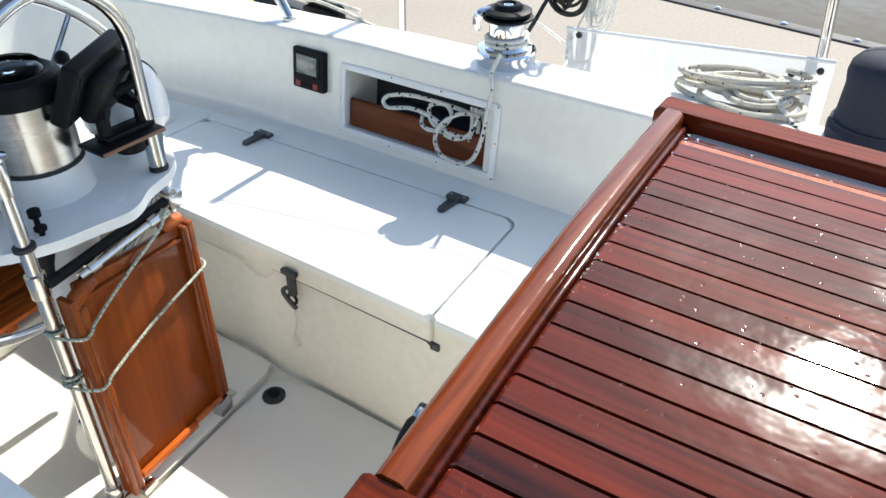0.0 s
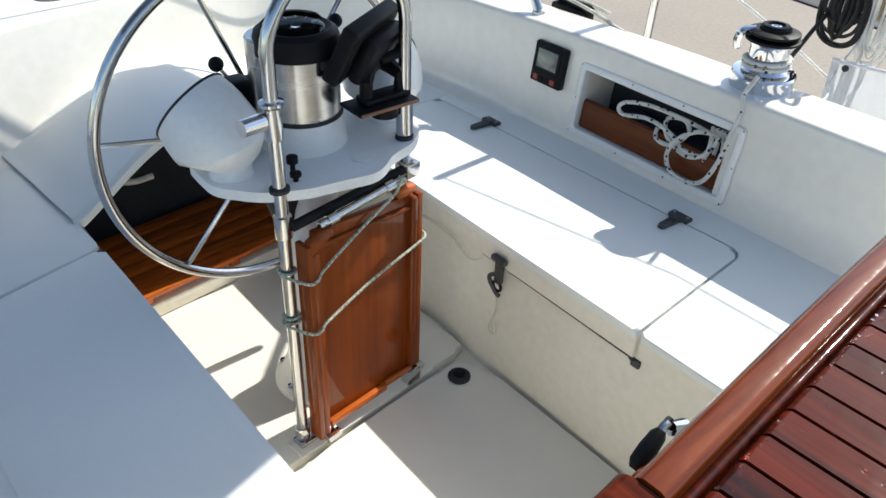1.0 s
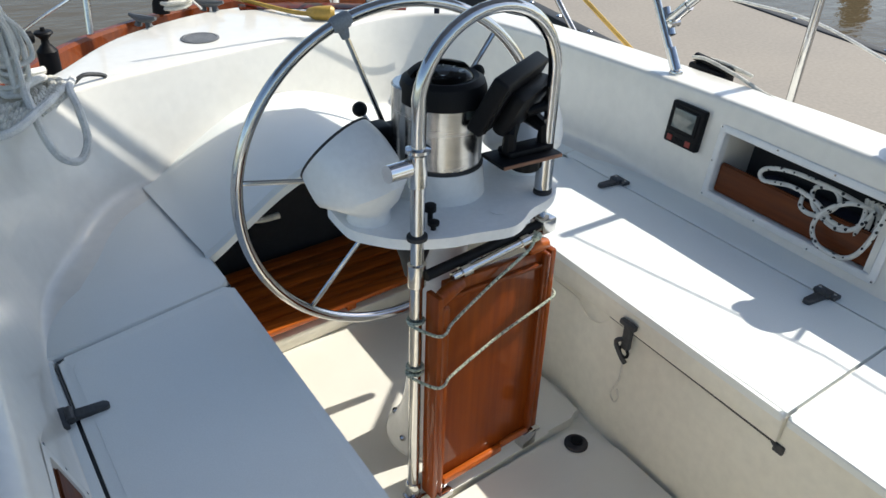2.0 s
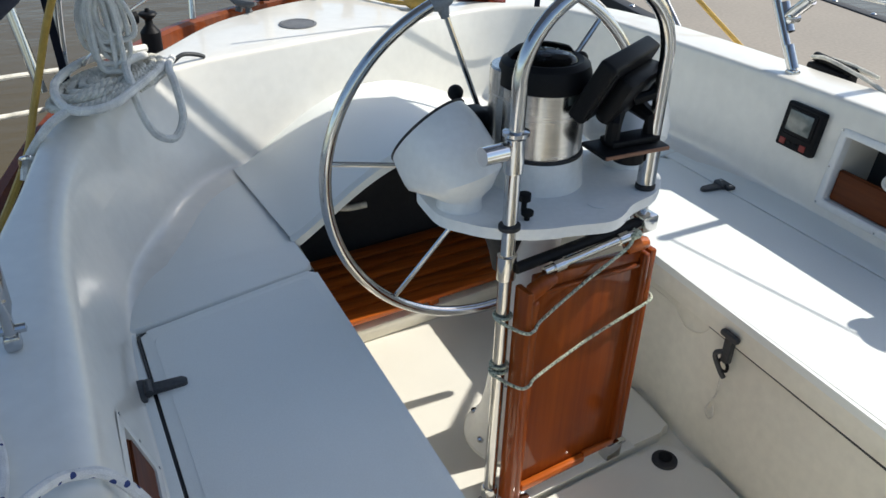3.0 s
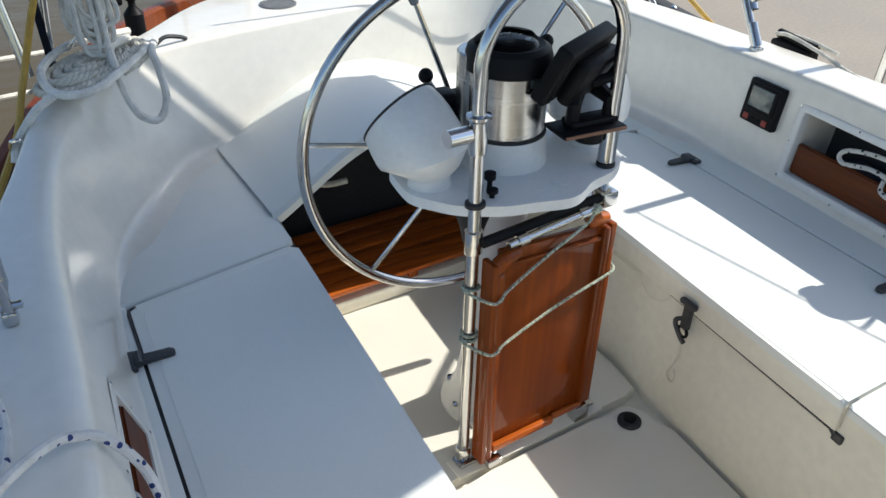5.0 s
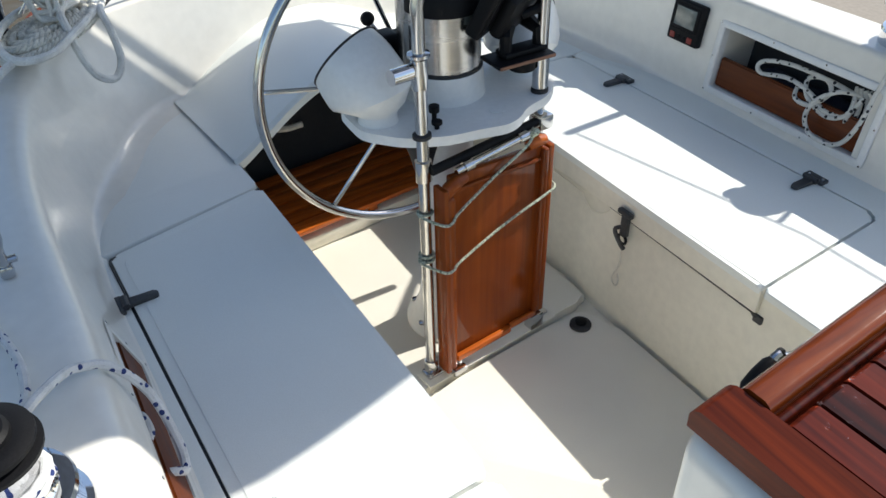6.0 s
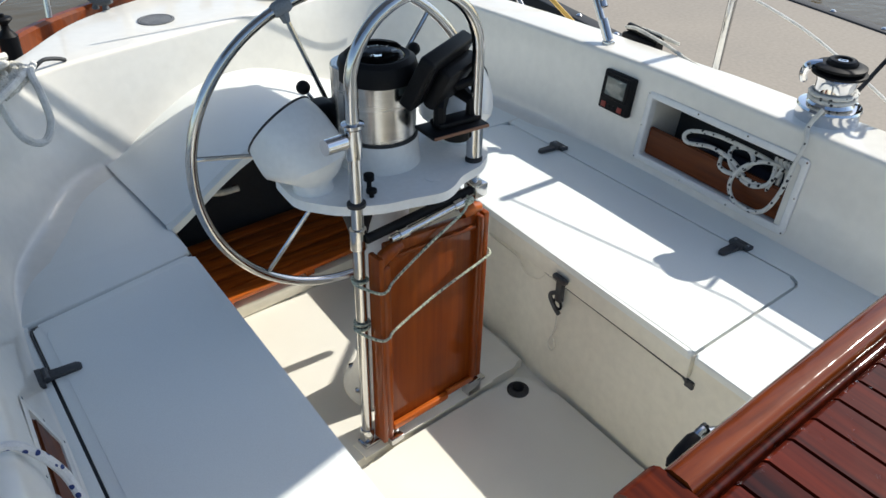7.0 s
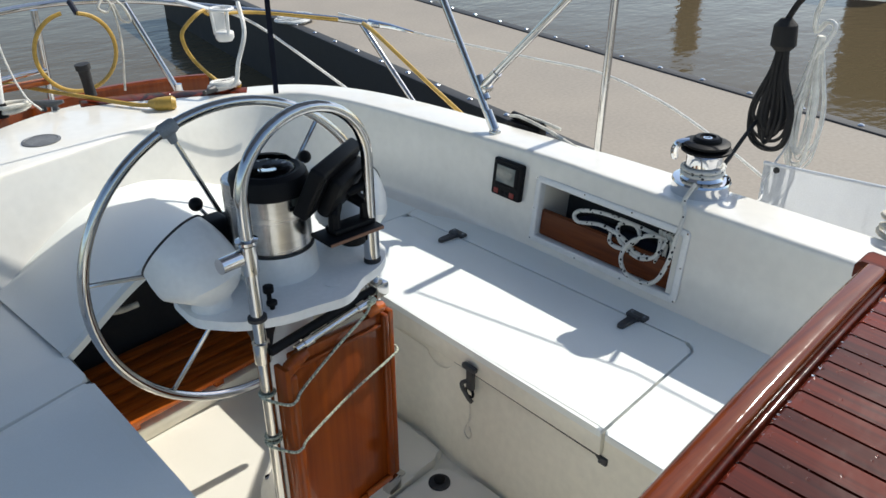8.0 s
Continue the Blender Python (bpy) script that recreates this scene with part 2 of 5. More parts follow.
def lathe(profile, at, axis=(0, 0, 1), sides=32, bm=None):
    """A turned shape: profile of (radius, height) along axis from at."""
    bm = bm or bmesh.new()
    q = Vector((0, 0, 1)).rotation_difference(Vector(axis).normalized()).to_matrix().to_4x4()
    m = Matrix.Translation(at) @ q
    rings = []
    for r, h in profile:
        if r < 1e-6:
            rings.append([bm.verts.new(m @ Vector((0, 0, h)))])
        else:
            rings.append([bm.verts.new(m @ Vector((r * math.cos(2 * math.pi * k / sides), r * math.sin(2 * math.pi * k / sides), h))) for k in range(sides)])
    for A, B in zip(rings, rings[1:]):
        for k in range(sides):
            a, b = A[k % len(A)], A[(k + 1) % len(A)]
            c, d = B[(k + 1) % len(B)], B[k % len(B)]
            f = [v for i, v in enumerate((a, b, c, d)) if v not in (a, b, c, d)[:i]]
            if len(f) > 2:
                bm.faces.new(f)
    if len(rings[0]) > 1:
        bm.faces.new(rings[0][::-1])
    if len(rings[-1]) > 1:
        bm.faces.new(rings[-1])
    return bm


def sheet(rows, bm=None, skip=None):
    """Faces between rows of points, all of one length."""
    bm = bm or bmesh.new()
    V = [[bm.verts.new(p) for p in row] for row in rows]
    for i in range(len(V) - 1):
        for j in range(len(V[0]) - 1):
            if skip and skip((V[i][j].co + V[i + 1][j + 1].co) / 2):
                continue
            bm.faces.new((V[i][j], V[i + 1][j], V[i + 1][j + 1], V[i][j + 1]))
    return bm


# ---- the boat's moulded shell: coaming round the cockpit, stern deck, side decks, topsides ----
ZB = 0.39                        # height of the benches over the sole
# stations from forward on one side, round the stern, to forward on the other:
# bench back x, y; coaming inner top x, y, z; coaming outer top x, y; deck edge x, y
STATIONS = [
    (-0.630, -2.60, -0.699, -2.60, 0.62, -0.95, -2.60, -1.36, -2.60),
    (-0.635, -0.62, -0.706, -0.62, 0.625, -0.92, -0.62, -1.22, -0.60),
    (-0.638, -0.10, -0.709, -0.10, 0.63, -0.88, -0.10, -1.15, -0.08),
    (-0.648, 0.31, -0.722, 0.31, 0.64, -0.845, 0.31, -1.08, 0.31),
    (-0.620, 0.58, -0.698, 0.62, 0.65, -0.79, 0.58, -0.93, 0.60),
    (-0.520, 0.78, -0.640, 0.87, 0.67, -0.72, 0.88, -0.84, 0.88),
    (-0.420, 0.96, -0.520, 1.05, 0.685, -0.60, 1.12, -0.72, 1.18),
    (-0.275, 1.075, -0.372, 1.142, 0.69, -0.42, 1.30, -0.50, 1.54),
    (0.000, 1.17, -0.035, 1.243, 0.69, -0.16, 1.60, -0.22, 1.86),
    (0.380, 1.28, 0.400, 1.352, 0.69, 0.26, 1.775, 0.31, 2.13),
    (0.660, 1.33, 0.700, 1.42, 0.69, 0.72, 1.60, 0.86, 2.05),
    (0.870, 1.27, 0.915, 1.36, 0.69, 1.00, 1.46, 1.20, 1.75),
    (1.000, 1.06, 1.022, 1.14, 0.69, 1.16, 1.22, 1.42, 1.40),
    (1.062, 0.70, 1.090, 0.76, 0.687, 1.25, 0.85, 1.52, 0.85),
    (1.093, 0.235, 1.129, 0.235, 0.694, 1.29, 0.235, 1.58, 0.235),
    (1.096, -0.270, 1.134, -0.27, 0.694, 1.315, -0.27, 1.62, -0.27),
    (1.105, -2.60, 1.165, -2.60, 0.694, 1.35, -2.60, 1.70, -2.60),
]
SUB = 8


def lane(ix, iy, z):
    return spline([(s[ix], s[iy], s[4] if z is None else z) for s in STATIONS], SUB)


def filleted(pts, radii, seg=4):
    """An open polyline with rounded corners."""
    out = [Vector(pts[0])]
    for i in range(1, len(pts) - 1):
        p, a, b, r = Vector(pts[i]), Vector(pts[i - 1]), Vector(pts[i + 1]), radii[i]
        p0, p1 = p + (a - p).normalized() * min(r, (a - p).length * 0.45), p + (b - p).normalized() * min(r, (b - p).length * 0.45)
        for k in range(seg + 1):
            t = k / seg
            out.append(p0 * (1 - t) ** 2 + p * 2 * t * (1 - t) + p1 * t * t)
    out.append(Vector(pts[-1]))
    return out


L_back, L_top, L_out, L_deck = lane(0, 1, ZB), lane(2, 3, None), lane(5, 6, None), lane(7, 8, 0.44)
for d in L_deck:
    d.z += 0.12 * min(1.0, max(0.0, (d.y - 0.6) / 0.9))       # the sheer rises to the stern
FAR_HOLE = (-0.292, 0.222, 0.430, 0.610)     # y0, y1, z0, z1 of the cubby in the far coaming
NEAR_HOLE = (-0.62, -0.050, 0.420, 0.530)
rows = []
for i in range(len(L_back)):
    b, t, o, d = L_back[i], L_top[i], L_out[i], L_deck[i]
    inn = (Vector((0.2, 0.0, 0)) - Vector((b.x, b.y, 0)))
    inn = Vector((math.copysign(1, 0.2 - b.x), 0, 0)) if b.y < 0.5 else inn.normalized()
    zs = FAR_HOLE if b.x > 0.2 else NEAR_HOLE
    f = lambda z: b + (t - b) * ((z - b.z) / (t.z - b.z))
    cove = min(1.0, max(0.0, (b.y - 0.40) / 0.25))
    b = b + Vector((0, 0, 0.002 * cove))
    foot = b + inn * (0.012 + 0.118 * cove) - Vector((0, 0, 0.006 - 0.002 * cove))
    o2 = Vector((o.x, o.y, t.z - 0.004))
    d0 = o2 + (d - o2) * 0.22
    d0.z = d.z + 0.02
    pts = [foot, b, f(zs[2]), f(zs[3]), t, o2, d0, d]
    soft = 0.02 + (0.075 if b.x < 0 else 0.035) * cove
    line = filleted(pts, [0, soft, 0.0001, 0.0001, 0.045 if b.x < 0 and b.y < 0.8 else 0.016, 0.016, 0.04, 0], 4)
    hullx = d + (d - Vector((0.3, d.y * 0.5, d.z))).normalized() * -0.12
    hullx.z = -1.1
    line += [Vector((d.x, d.y, d.z - 0.05)), hullx]
    rows.append(line)


def in_hole(c):
    for hx, (y0, y1, z0, z1) in ((1, FAR_HOLE), (-1, NEAR_HOLE)):
        if y0 < c.y < y1 and z0 < c.z < z1 and ((c.x > 1.0 and c.x < 1.2) if hx > 0 else (-0.8 < c.x < -0.6)):
            return True
    return False


solid("hull", sheet(rows, skip=in_hole), GEL, "white gelcoat cockpit coaming, stern deck and topsides of a sailing boat", "boat hull", kind="structure")

# toe rail round the deck edge
toe = thing("toe_rail", (0.3, 2.1, 0.44), "varnished teak toe rail along the boat's deck edge", "toe rail", kind="structure")
prof = []
for i, d in enumerate(L_deck):
    if d.x > 0.95:
        continue
    a, b = L_deck[max(i - 1, 0)], L_deck[min(i + 1, len(L_deck) - 1)]
    t = (b - a).normalized()
    nrm = Vector((-t.y, t.x, 0))
    c = d
    prof.append([c + nrm * 0.02 + Vector((0, 0, -0.01)), c + nrm * 0.018 + Vector((0, 0, 0.06)), c + nrm * 0.008 + Vector((0, 0, 0.07)), c - nrm * 0.014 + Vector((0, 0, 0.07)), c - nrm * 0.024 + Vector((0, 0, 0.06)), c - nrm * 0.024 + Vector((0, 0, -0.01))])
part("rail", sheet(prof), TEAK, toe)
part("stern_strip", prism([(0.26, 1.72), (0.42, 1.672), (0.59, 1.578), (0.80, 1.462), (0.84, 1.53), (0.63, 1.655), (0.455, 1.755), (0.28, 1.80)], 0.665, 0.690, 0.004), MAHOGY, toe, "worn brown teak strip")


# ---- cockpit sole ----
solid("floor", prism([(-0.30, -1.0), (0.62, -1.0), (0.62, 0.95), (-0.30, 0.95)], -0.06, -0.030, 0), CREAM, "pale cockpit floor pan under the sole panels", "floor", kind="structure")
solid("floor_aft", prism(rounded([(-0.24, -0.066), (-0.03, -0.040), (0.36, 0.008), (0.42, 0.014), (0.492, 0.020), (0.510, 0.034), (0.53, 0.036), (0.53, 0.95), (-0.24, 0.95)], [0.0, 0.0, 0.01, 0.01, 0.01, 0.01, 0.0, 0, 0]), -0.032, 0.0, 0.006), SOLE, "cream non-skid cockpit floor round the steering pedestal", "floor", kind="structure")
lidline = rounded([(-0.23, -0.90), (0.535, -0.90), (0.522, -0.118), (0.505, -0.100), (0.500, -0.06), (0.478, -0.012), (0.435, -0.012), (0.400, -0.024), (0.375, -0.016), (0.05, -0.052), (-0.03, -0.070), (-0.23, -0.090)], [0, 0.02, 0.02, 0.015, 0.02, 0.03, 0.03, 0.01, 0.01, 0.01, 0.05, 0])
solid("floor_hatch", prism(lidline, -0.032, 0.0, 0.005), SOLE, "cream non-skid lift-out floor panel of the cockpit", "floor panel", kind="structure")

# ---- far bench (port side locker) ----
FX = 0.555                       # front edge of the far bench
bench = thing("far_bench", (0.8, 0.1, 0), "white moulded cockpit bench with a hinged locker lid", "bench", kind="structure")
face = []
for y in np.linspace(-2.3, 1.02, 24):
    x0 = 0.545
    w = 0.02 * math.exp(-((y - 0.14) / 0.05) ** 2)
    face.append(filleted([(x0 - 0.004 + w, y, -0.05), (x0 + 0.0 + w, y, 0.03), (FX + 0.012 + w, y, 0.30), (FX + 0.012 + w, y, ZB - 0.012)], [0, 0.02, 0.02, 0], 3))
part("front_panel", sheet(face), CREAM, bench, "cream front of the bench")
part("base", box(FX + 0.045, 1.13, -2.3, 0.98, -0.02, ZB - 0.014, 0), GEL, bench)
lid_out = rounded([(FX - 0.006, -0.484), (0.988, -0.446), (0.954, 0.686), (FX - 0.006, 0.680)], [0.012, 0.03, 0.03, 0.02])
lid = part("lid", prism(lid_out, ZB - 0.02, ZB, 0.012, 4), SEATM, bench, "white locker lid with rounded front edge")
part("lip", box(FX - 0.003, FX + 0.014, -0.484, 0.68, 0.315, ZB - 0.012, 0.003), CREAM, lid)
part("seat_surround", prism(rounded([(FX - 0.006, -2.3), (1.10, -2.3), (1.10, -0.44), (1.092, 0.25), (1.06, 0.70), (0.960, 0.692), (0.995, -0.453), (FX - 0.006, -0.492)], [0, 0, 0, 0, 0, 0.02, 0.03, 0.01]), ZB - 0.02, ZB, 0.006, 3), SEATM, bench)
part("aft_seat", prism([(FX - 0.006, 0.687), (0.96, 0.694), (1.056, 0.702), (1.05, 0.80), (1.0, 1.08), (0.88, 1.29), (0.66, 1.36), (0.63, 1.30), (0.585, 0.76)], ZB - 0.02, ZB, 0.006, 3), SEATM, bench)

# ---- near bench ----
NX = -0.215
nb = thing("near_bench", (-0.42, 0, 0), "white moulded cockpit bench with a hinged locker lid", "bench", kind="structure")
face = []
for y in np.linspace(-2.3, 1.0, 20):
    face.append(filleted([(NX + 0.03, y, -0.02), (NX - 0.0, y, 0.03), (NX - 0.012, y, 0.30), (NX - 0.012, y, ZB - 0.012)], [0, 0.02, 0.02, 0], 3))
part("front_panel", sheet(face), CREAM, nb, "cream front of the bench")
part("base", box(-0.70, NX - 0.03, -2.3, 0.80, -0.02, ZB - 0.014, 0), GEL, nb)
# near-black strips and a bead stand in for shade in the lid's gaps
part("hinge_gap", prism([(-0.598, -0.60), (-0.575, -0.60), (-0.625, 0.365), (-0.645, 0.365)], 0.3, ZB - 0.012, 0), SEAM, nb)
part("lid", prism(rounded([(NX + 0.012, -0.580), (NX - 0.012, 0.476), (-0.627, 0.372), (-0.588, -0.60)], [0.03, 0.02, 0.014, 0.03]), ZB - 0.02, ZB, 0.012, 4), SEATM, nb, "white locker lid with rounded edges")
part("lid_gap", sweep([(-0.6290, 0.362, ZB - 0.0005), (-0.6315, 0.345, ZB), (-0.6290, 0.29, ZB), (-0.6245, 0.19, ZB - 0.001)], 0.0026, 6), SEAM, nb)
part("lid_gap", prism([(NX - 0.013, 0.470), (-0.628, 0.367), (-0.628, 0.381), (NX - 0.014, 0.486)], 0.34, ZB - 0.009, 0), SEAM, nb)
part("panel_edge", prism(rounded([(NX - 0.012, -0.555), (NX - 0.034, 0.446), (-0.604, 0.350), (-0.566, -0.565)], 0.03), ZB - 0.01, ZB + 0.0012, 0.001, 1), SEATM, nb)
part("forward_seat", prism(rounded([(NX + 0.012, -2.3), (NX + 0.012, -0.588), (-0.62, -0.608), (-0.62, -2.3)], [0, 0.02, 0.01, 0]), ZB - 0.02, ZB, 0.012, 4), SEATM, nb)
part("back_strip", prism([(-0.645, -0.62), (-0.5925, -0.62), (-0.6355, 0.375), (-0.655, 0.375)], ZB - 0.02, ZB - 0.001, 0.002), SEATM, nb)
part("aft_seat", prism(rounded([(NX - 0.014, 0.484), (NX - 0.022, 0.613), (-0.272, 1.085), (-0.43, 0.985), (-0.55, 0.80), (-0.64, 0.58), (-0.655, 0.378)], [0.02, 0.02, 0, 0, 0, 0, 0]), ZB - 0.02, ZB, 0.008, 3), SEATM, nb)

# ---- humped helm seat ----
helm = thing("helm_seat", (0.17, 0.8, 0.3), "white humped helmsman's seat moulded across the stern", "helm seat", kind="structure")


def hump(x, back):
    bell = lambda c, w: max(0.0, 1 - abs((x - c) / w) ** 2.0) ** 1.4
    return ZB + 0.008 + 0.190 * bell(0.150, 0.40) * (1 - back) + 0.130 * bell(0.165, 0.38) * back


xs = np.linspace(-0.245, 0.580, 42)
surf = []
for x in xs:
    s = (x + 0.245) / 0.825
    y0, y1 = 0.612 + 0.05 * s, 1.075 + 0.245 * s
    xb = x - 0.045 * (1 - s) + 0.07 * s
    line = [(x, y0 + 0.012, hump(x, 0) - 0.042), (x, y0 + 0.002, hump(x, 0) - 0.036), (x, y0, hump(x, 0) - 0.012), (x, y0 + 0.012, hump(x, 0))]
    for k in range(1, 9):
        q = k / 8
        line.append((x + (xb - x) * q, y0 + 0.012 + (y1 - y0 - 0.012) * q, hump(x, q)))
    line.append((xb, y1 + 0.06, hump(x, 1) + 0.004))
    surf.append(line)
part("seat", sheet(surf), SEATM, helm, "white arched seat top")
# underside, back and far side are near-black, standing in for shade
under = []
for x in xs:
    under.append([(x, 0.628 + 0.06 * (x + 0.245), hump(x, 0) - 0.042), (x, 1.05, hump(x, 0.8) - 0.05)])
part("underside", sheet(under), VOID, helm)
part("locker_back", sheet([[(x, 1.05, 0.0), (x, 1.05, hump(x, 0.8) - 0.05)] for x in xs]), VOID, helm, "near-black sheet standing in for the shade under the seat")
part("locker_side", box(-0.30, -0.240, 0.625, 1.08, 0.0, ZB - 0.006, 0), GEL, helm)
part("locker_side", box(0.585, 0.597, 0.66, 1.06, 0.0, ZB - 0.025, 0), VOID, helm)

# ---- teak footstep ----
step = thing("teak_step", (0.17, 0.8, 0), "varnished teak slatted step on a cream box below the helm seat", "step", kind="structure")
SM = Matrix.Translation((0.0, 0.645, 0)) @ Matrix.Rotation(radians(6.5), 4, "Z")
part("riser", box(-0.21, 0.56, 0.004, 0.40, 0.0, 0.048, 0.008, m=SM), CREAM, step, "cream box of the step")
for k in range(6):
    part("slat", box(-0.20, 0.55, k * 0.0595, k * 0.0595 + 0.0505, 0.072, 0.090, 0.005, m=SM), TEAKX, step)
for x in (-0.12, 0.165, 0.45):
    part("bearer", box(x, x + 0.03, 0.012, 0.345, 0.0475, 0.0725, 0.002, m=SM), TEAKX, step, "dark teak bearer under the slats")

# ---- cabin end and companionway hatch ----
solid("cabin", box(-0.245, 0.63, -2.36, -0.945, -0.02, 0.905, 0.03, seg=4), GEL, "white cabin end below the companionway hatch", "cabin", kind="structure")

solid("wall_forward", box(-1.0, 1.5, -2.42, -2.37, -0.7, 0.62, 0.01), GEL, "white bulkhead closing the forward end of the cockpit", "bulkhead", kind="structure")

HA, HB = Vector((-0.190, -0.961, 0.950)), Vector((0.576, -0.909, 0.983))
hx = (HB - HA).normalized()
hy = Vector((0, 0, 1)).cross(hx).normalized()
hz = hx.cross(hy)
HM = Matrix((hx, hy, hz)).transposed().to_4x4()
HM.translation = HA
HL = (HB - HA).length
hatch = thing("companionway_hatch", tuple(HA), "wet varnished mahogany slatted sliding hatch over the companionway", "hatch")


def crown(u):
    return 0.013 * (1 - (2 * u / HL - 1) ** 2)


def taper(u):
    """The hatch narrows a little towards the bow."""
    return 0.015 + 0.085 * u / HL


def hatch_bar(u0, u1, v0, v1, w0, w1, n=1, bevel=0.005):
    """A bar of the hatch that follows its crown."""
    us = np.linspace(u0, u1, n + 1)
    rows_ = []
    for u in us:
        c = crown(u)
        rows_.append([HM @ Vector((u + taper(u) * v, v, w + c)) for v, w in ((v0, w0), (v1, w0), (v1, w1 - bevel), (v1 - bevel * 0.4, w1 - bevel * 0.4), (v1 - bevel, w1), (v0 + bevel, w1), (v0 + bevel * 0.4, w1 - bevel * 0.4), (v0, w1 - bevel), (v0, w0))])
    bm = sheet(rows_)
    for r in (0, -1):
        try:
            bm.faces.new([bm.verts.new(p) for p in rows_[r][:-1]])
        except ValueError:
            pass
    bmesh.ops.remove_doubles(bm, verts=bm.verts[:], dist=1e-5)
    return bm


part("aft_rail", hatch_bar(0.0, HL, -0.036, 0.0, -0.075, 0.0, 20, 0.009), MAHOGX, hatch, "thick glossy arched rail", angle=60, weigh=True)
part("side_rail", hatch_bar(HL + 0.002, HL + 0.050, -1.2, 0.014, -0.034, -0.002, 1, 0.010), MAHOGY, hatch, angle=60, weigh=True)
part("side_rail", hatch_bar(-0.050, -0.002, -1.2, 0.014, -0.034, -0.004, 1, 0.012), MAHOGY, hatch, angle=60, weigh=True)
part("backing", hatch_bar(0.0, HL, -1.2, -0.033, -0.05, -0.036, 20, 0.002), SEAM, hatch)
part("ledge", hatch_bar(0.0, HL, -0.045, -0.035, -0.04, -0.018, 20, 0.003), MAHOG, hatch)
part("channel", hatch_bar(HL - 0.042, HL + 0.012, -1.2, -0.048, -0.060, -0.032, 1, 0.003), GEL, hatch, "white runner channel in shade")
part("runner_strip", hatch_bar(HL - 0.054, HL - 0.043, -1.2, -0.048, -0.045, -0.018, 1, 0.003), MAHOG, hatch)
NS = 17
for k in range(NS):
    u0 = 0.006 + k * 0.0404
    part("slat", hatch_bar(u0, u0 + 0.0362, -1.2, -0.048, -0.036, -0.012, 1, 0.008), MAHOG, hatch, angle=60, weigh=True)
part("edge_slat", hatch_bar(HL - 0.080, HL - 0.056, -1.2, -0.048, -0.045, -0.018, 1, 0.004), TEAKX, hatch, "orange teak strip")

# ---- ground: water, dock ----
solid("water", prism([(-90, -60), (120, -60), (120, 160), (-90, 160)], -3.0, -0.78, 0), WATER, "muddy green-brown harbour water with small ripples", "water", kind="structure")

DOCK_Z = -0.10


def dock_x(y, off=0.0):
    return 2.69 + off + 0.15 * y


dock = thing("dock", (3.5, 0, -0.5), "weathered concrete floating dock with black rubber edge strips", "dock", kind="structure")
part("deck", prism([(dock_x(-30, 0.06), -30), (dock_x(-30, 1.76), -30), (dock_x(10.2, 1.76), 10.2), (dock_x(10.2, 0.06), 10.2)], -0.5, DOCK_Z, 0), CONC, dock, "stained grey-brown concrete deck")
part("rubber_strip", prism([(dock_x(-30, -0.02), -30), (dock_x(-30, 0.09), -30), (dock_x(10.2, 0.09), 10.2), (dock_x(10.2, -0.02), 10.2)], -0.95, DOCK_Z + 0.012, 0.01), RUBBER, dock, "black rubber fender face")
part("rubber_strip", prism([(dock_x(-30, 1.73), -30), (dock_x(-30, 1.84), -30), (dock_x(10.2, 1.84), 10.2), (dock_x(10.2, 1.73), 10.2)], -0.95, DOCK_Z + 0.012, 0.01), RUBBER, dock, "black rubber fender face")
bolt_mesh = None
for off in (0.035, 1.785):
    for k in range(22):
        y = -2.4 + k * 0.42
        p = Vector((dock_x(y, off), y, DOCK_Z + 0.012))
        if bolt_mesh is None:
            b0 = part("bolt", lathe([(0.022, -0.002), (0.022, 0.004), (0.012, 0.012), (0, 0.013)], p, sides=10), STEEL, dock)
            bolt_mesh, b_at = b0.data, p.copy()
        else:
            b = new("bolt", bolt_mesh)
            b.parent = dock
            b.matrix_parent_inverse = dock.matrix_world.inverted()
            b.location = p - b_at

for (px, py, pr) in ((15.6, 8.6, 0.27), (14.9, 4.2, 0.7), (17.0, 19.0, 0.3)):
    solid("mooring_pile", lathe([(pr * 1.05, -2.0), (pr, 0.5), (pr * 0.95, 2.3), (pr * 0.8, 2.36), (0, 2.37)], (px, py, -0.78), sides=18), TEAKOLD, "brown wooden mooring pile standing in the water", "pile", "mooring piles")


def far_shore():
    bm = bmesh.new()
    xs_ = np.linspace(-260, 300, 140)
    rows_ = []
    for x in xs_:
        h = 5 + 4 * noise.noise((x * 0.03, 1.7, 0)) + 2 * noise.noise((x * 0.2, 4.2, 0))
        rows_.append([(x, 155 + 0.02 * x, -1), (x, 156 + 0.02 * x, h * 0.5), (x, 162 + 0.02 * x, h)])
    return sheet(rows_, bm)


SHORE = material("far_foliage", (0.07, 0.09, 0.045), 0.9, var=0.35, scale=0.4, grain=3, bump=0.2)
solid("backdrop", far_shore(), SHORE, "low wooded far shore across the harbour", "shore", kind="structure")


# ---- sun canopy over the helm, on bent tubes ----
canopy = thing("sun_canopy", (0.2, 0.4, 0.68), "pale blue-grey canvas sun canopy over the helm on stainless tubes", "canopy")
rows_ = []
for k in np.linspace(0, 1, 12):
    row = []
    for u in np.linspace(-1, 1, 25):
        front = -0.385 + 0.14 * max(0.0, (abs(u) - 0.56) / 0.38) ** 1.3      # cut-away corners
        y = front + (1.112 - 0.02 * (1 - u * u) - front) * k          # hollow aft edge
        x = 0.22 + 1.16 * u
        sag = 0.012 * math.sin(math.pi * (y + 0.385) / 0.55)
        row.append((x, y, 1.82 - 0.16 * abs(u) ** 2.6 - sag))
    rows_.append(row)
bmc = sheet(rows_)
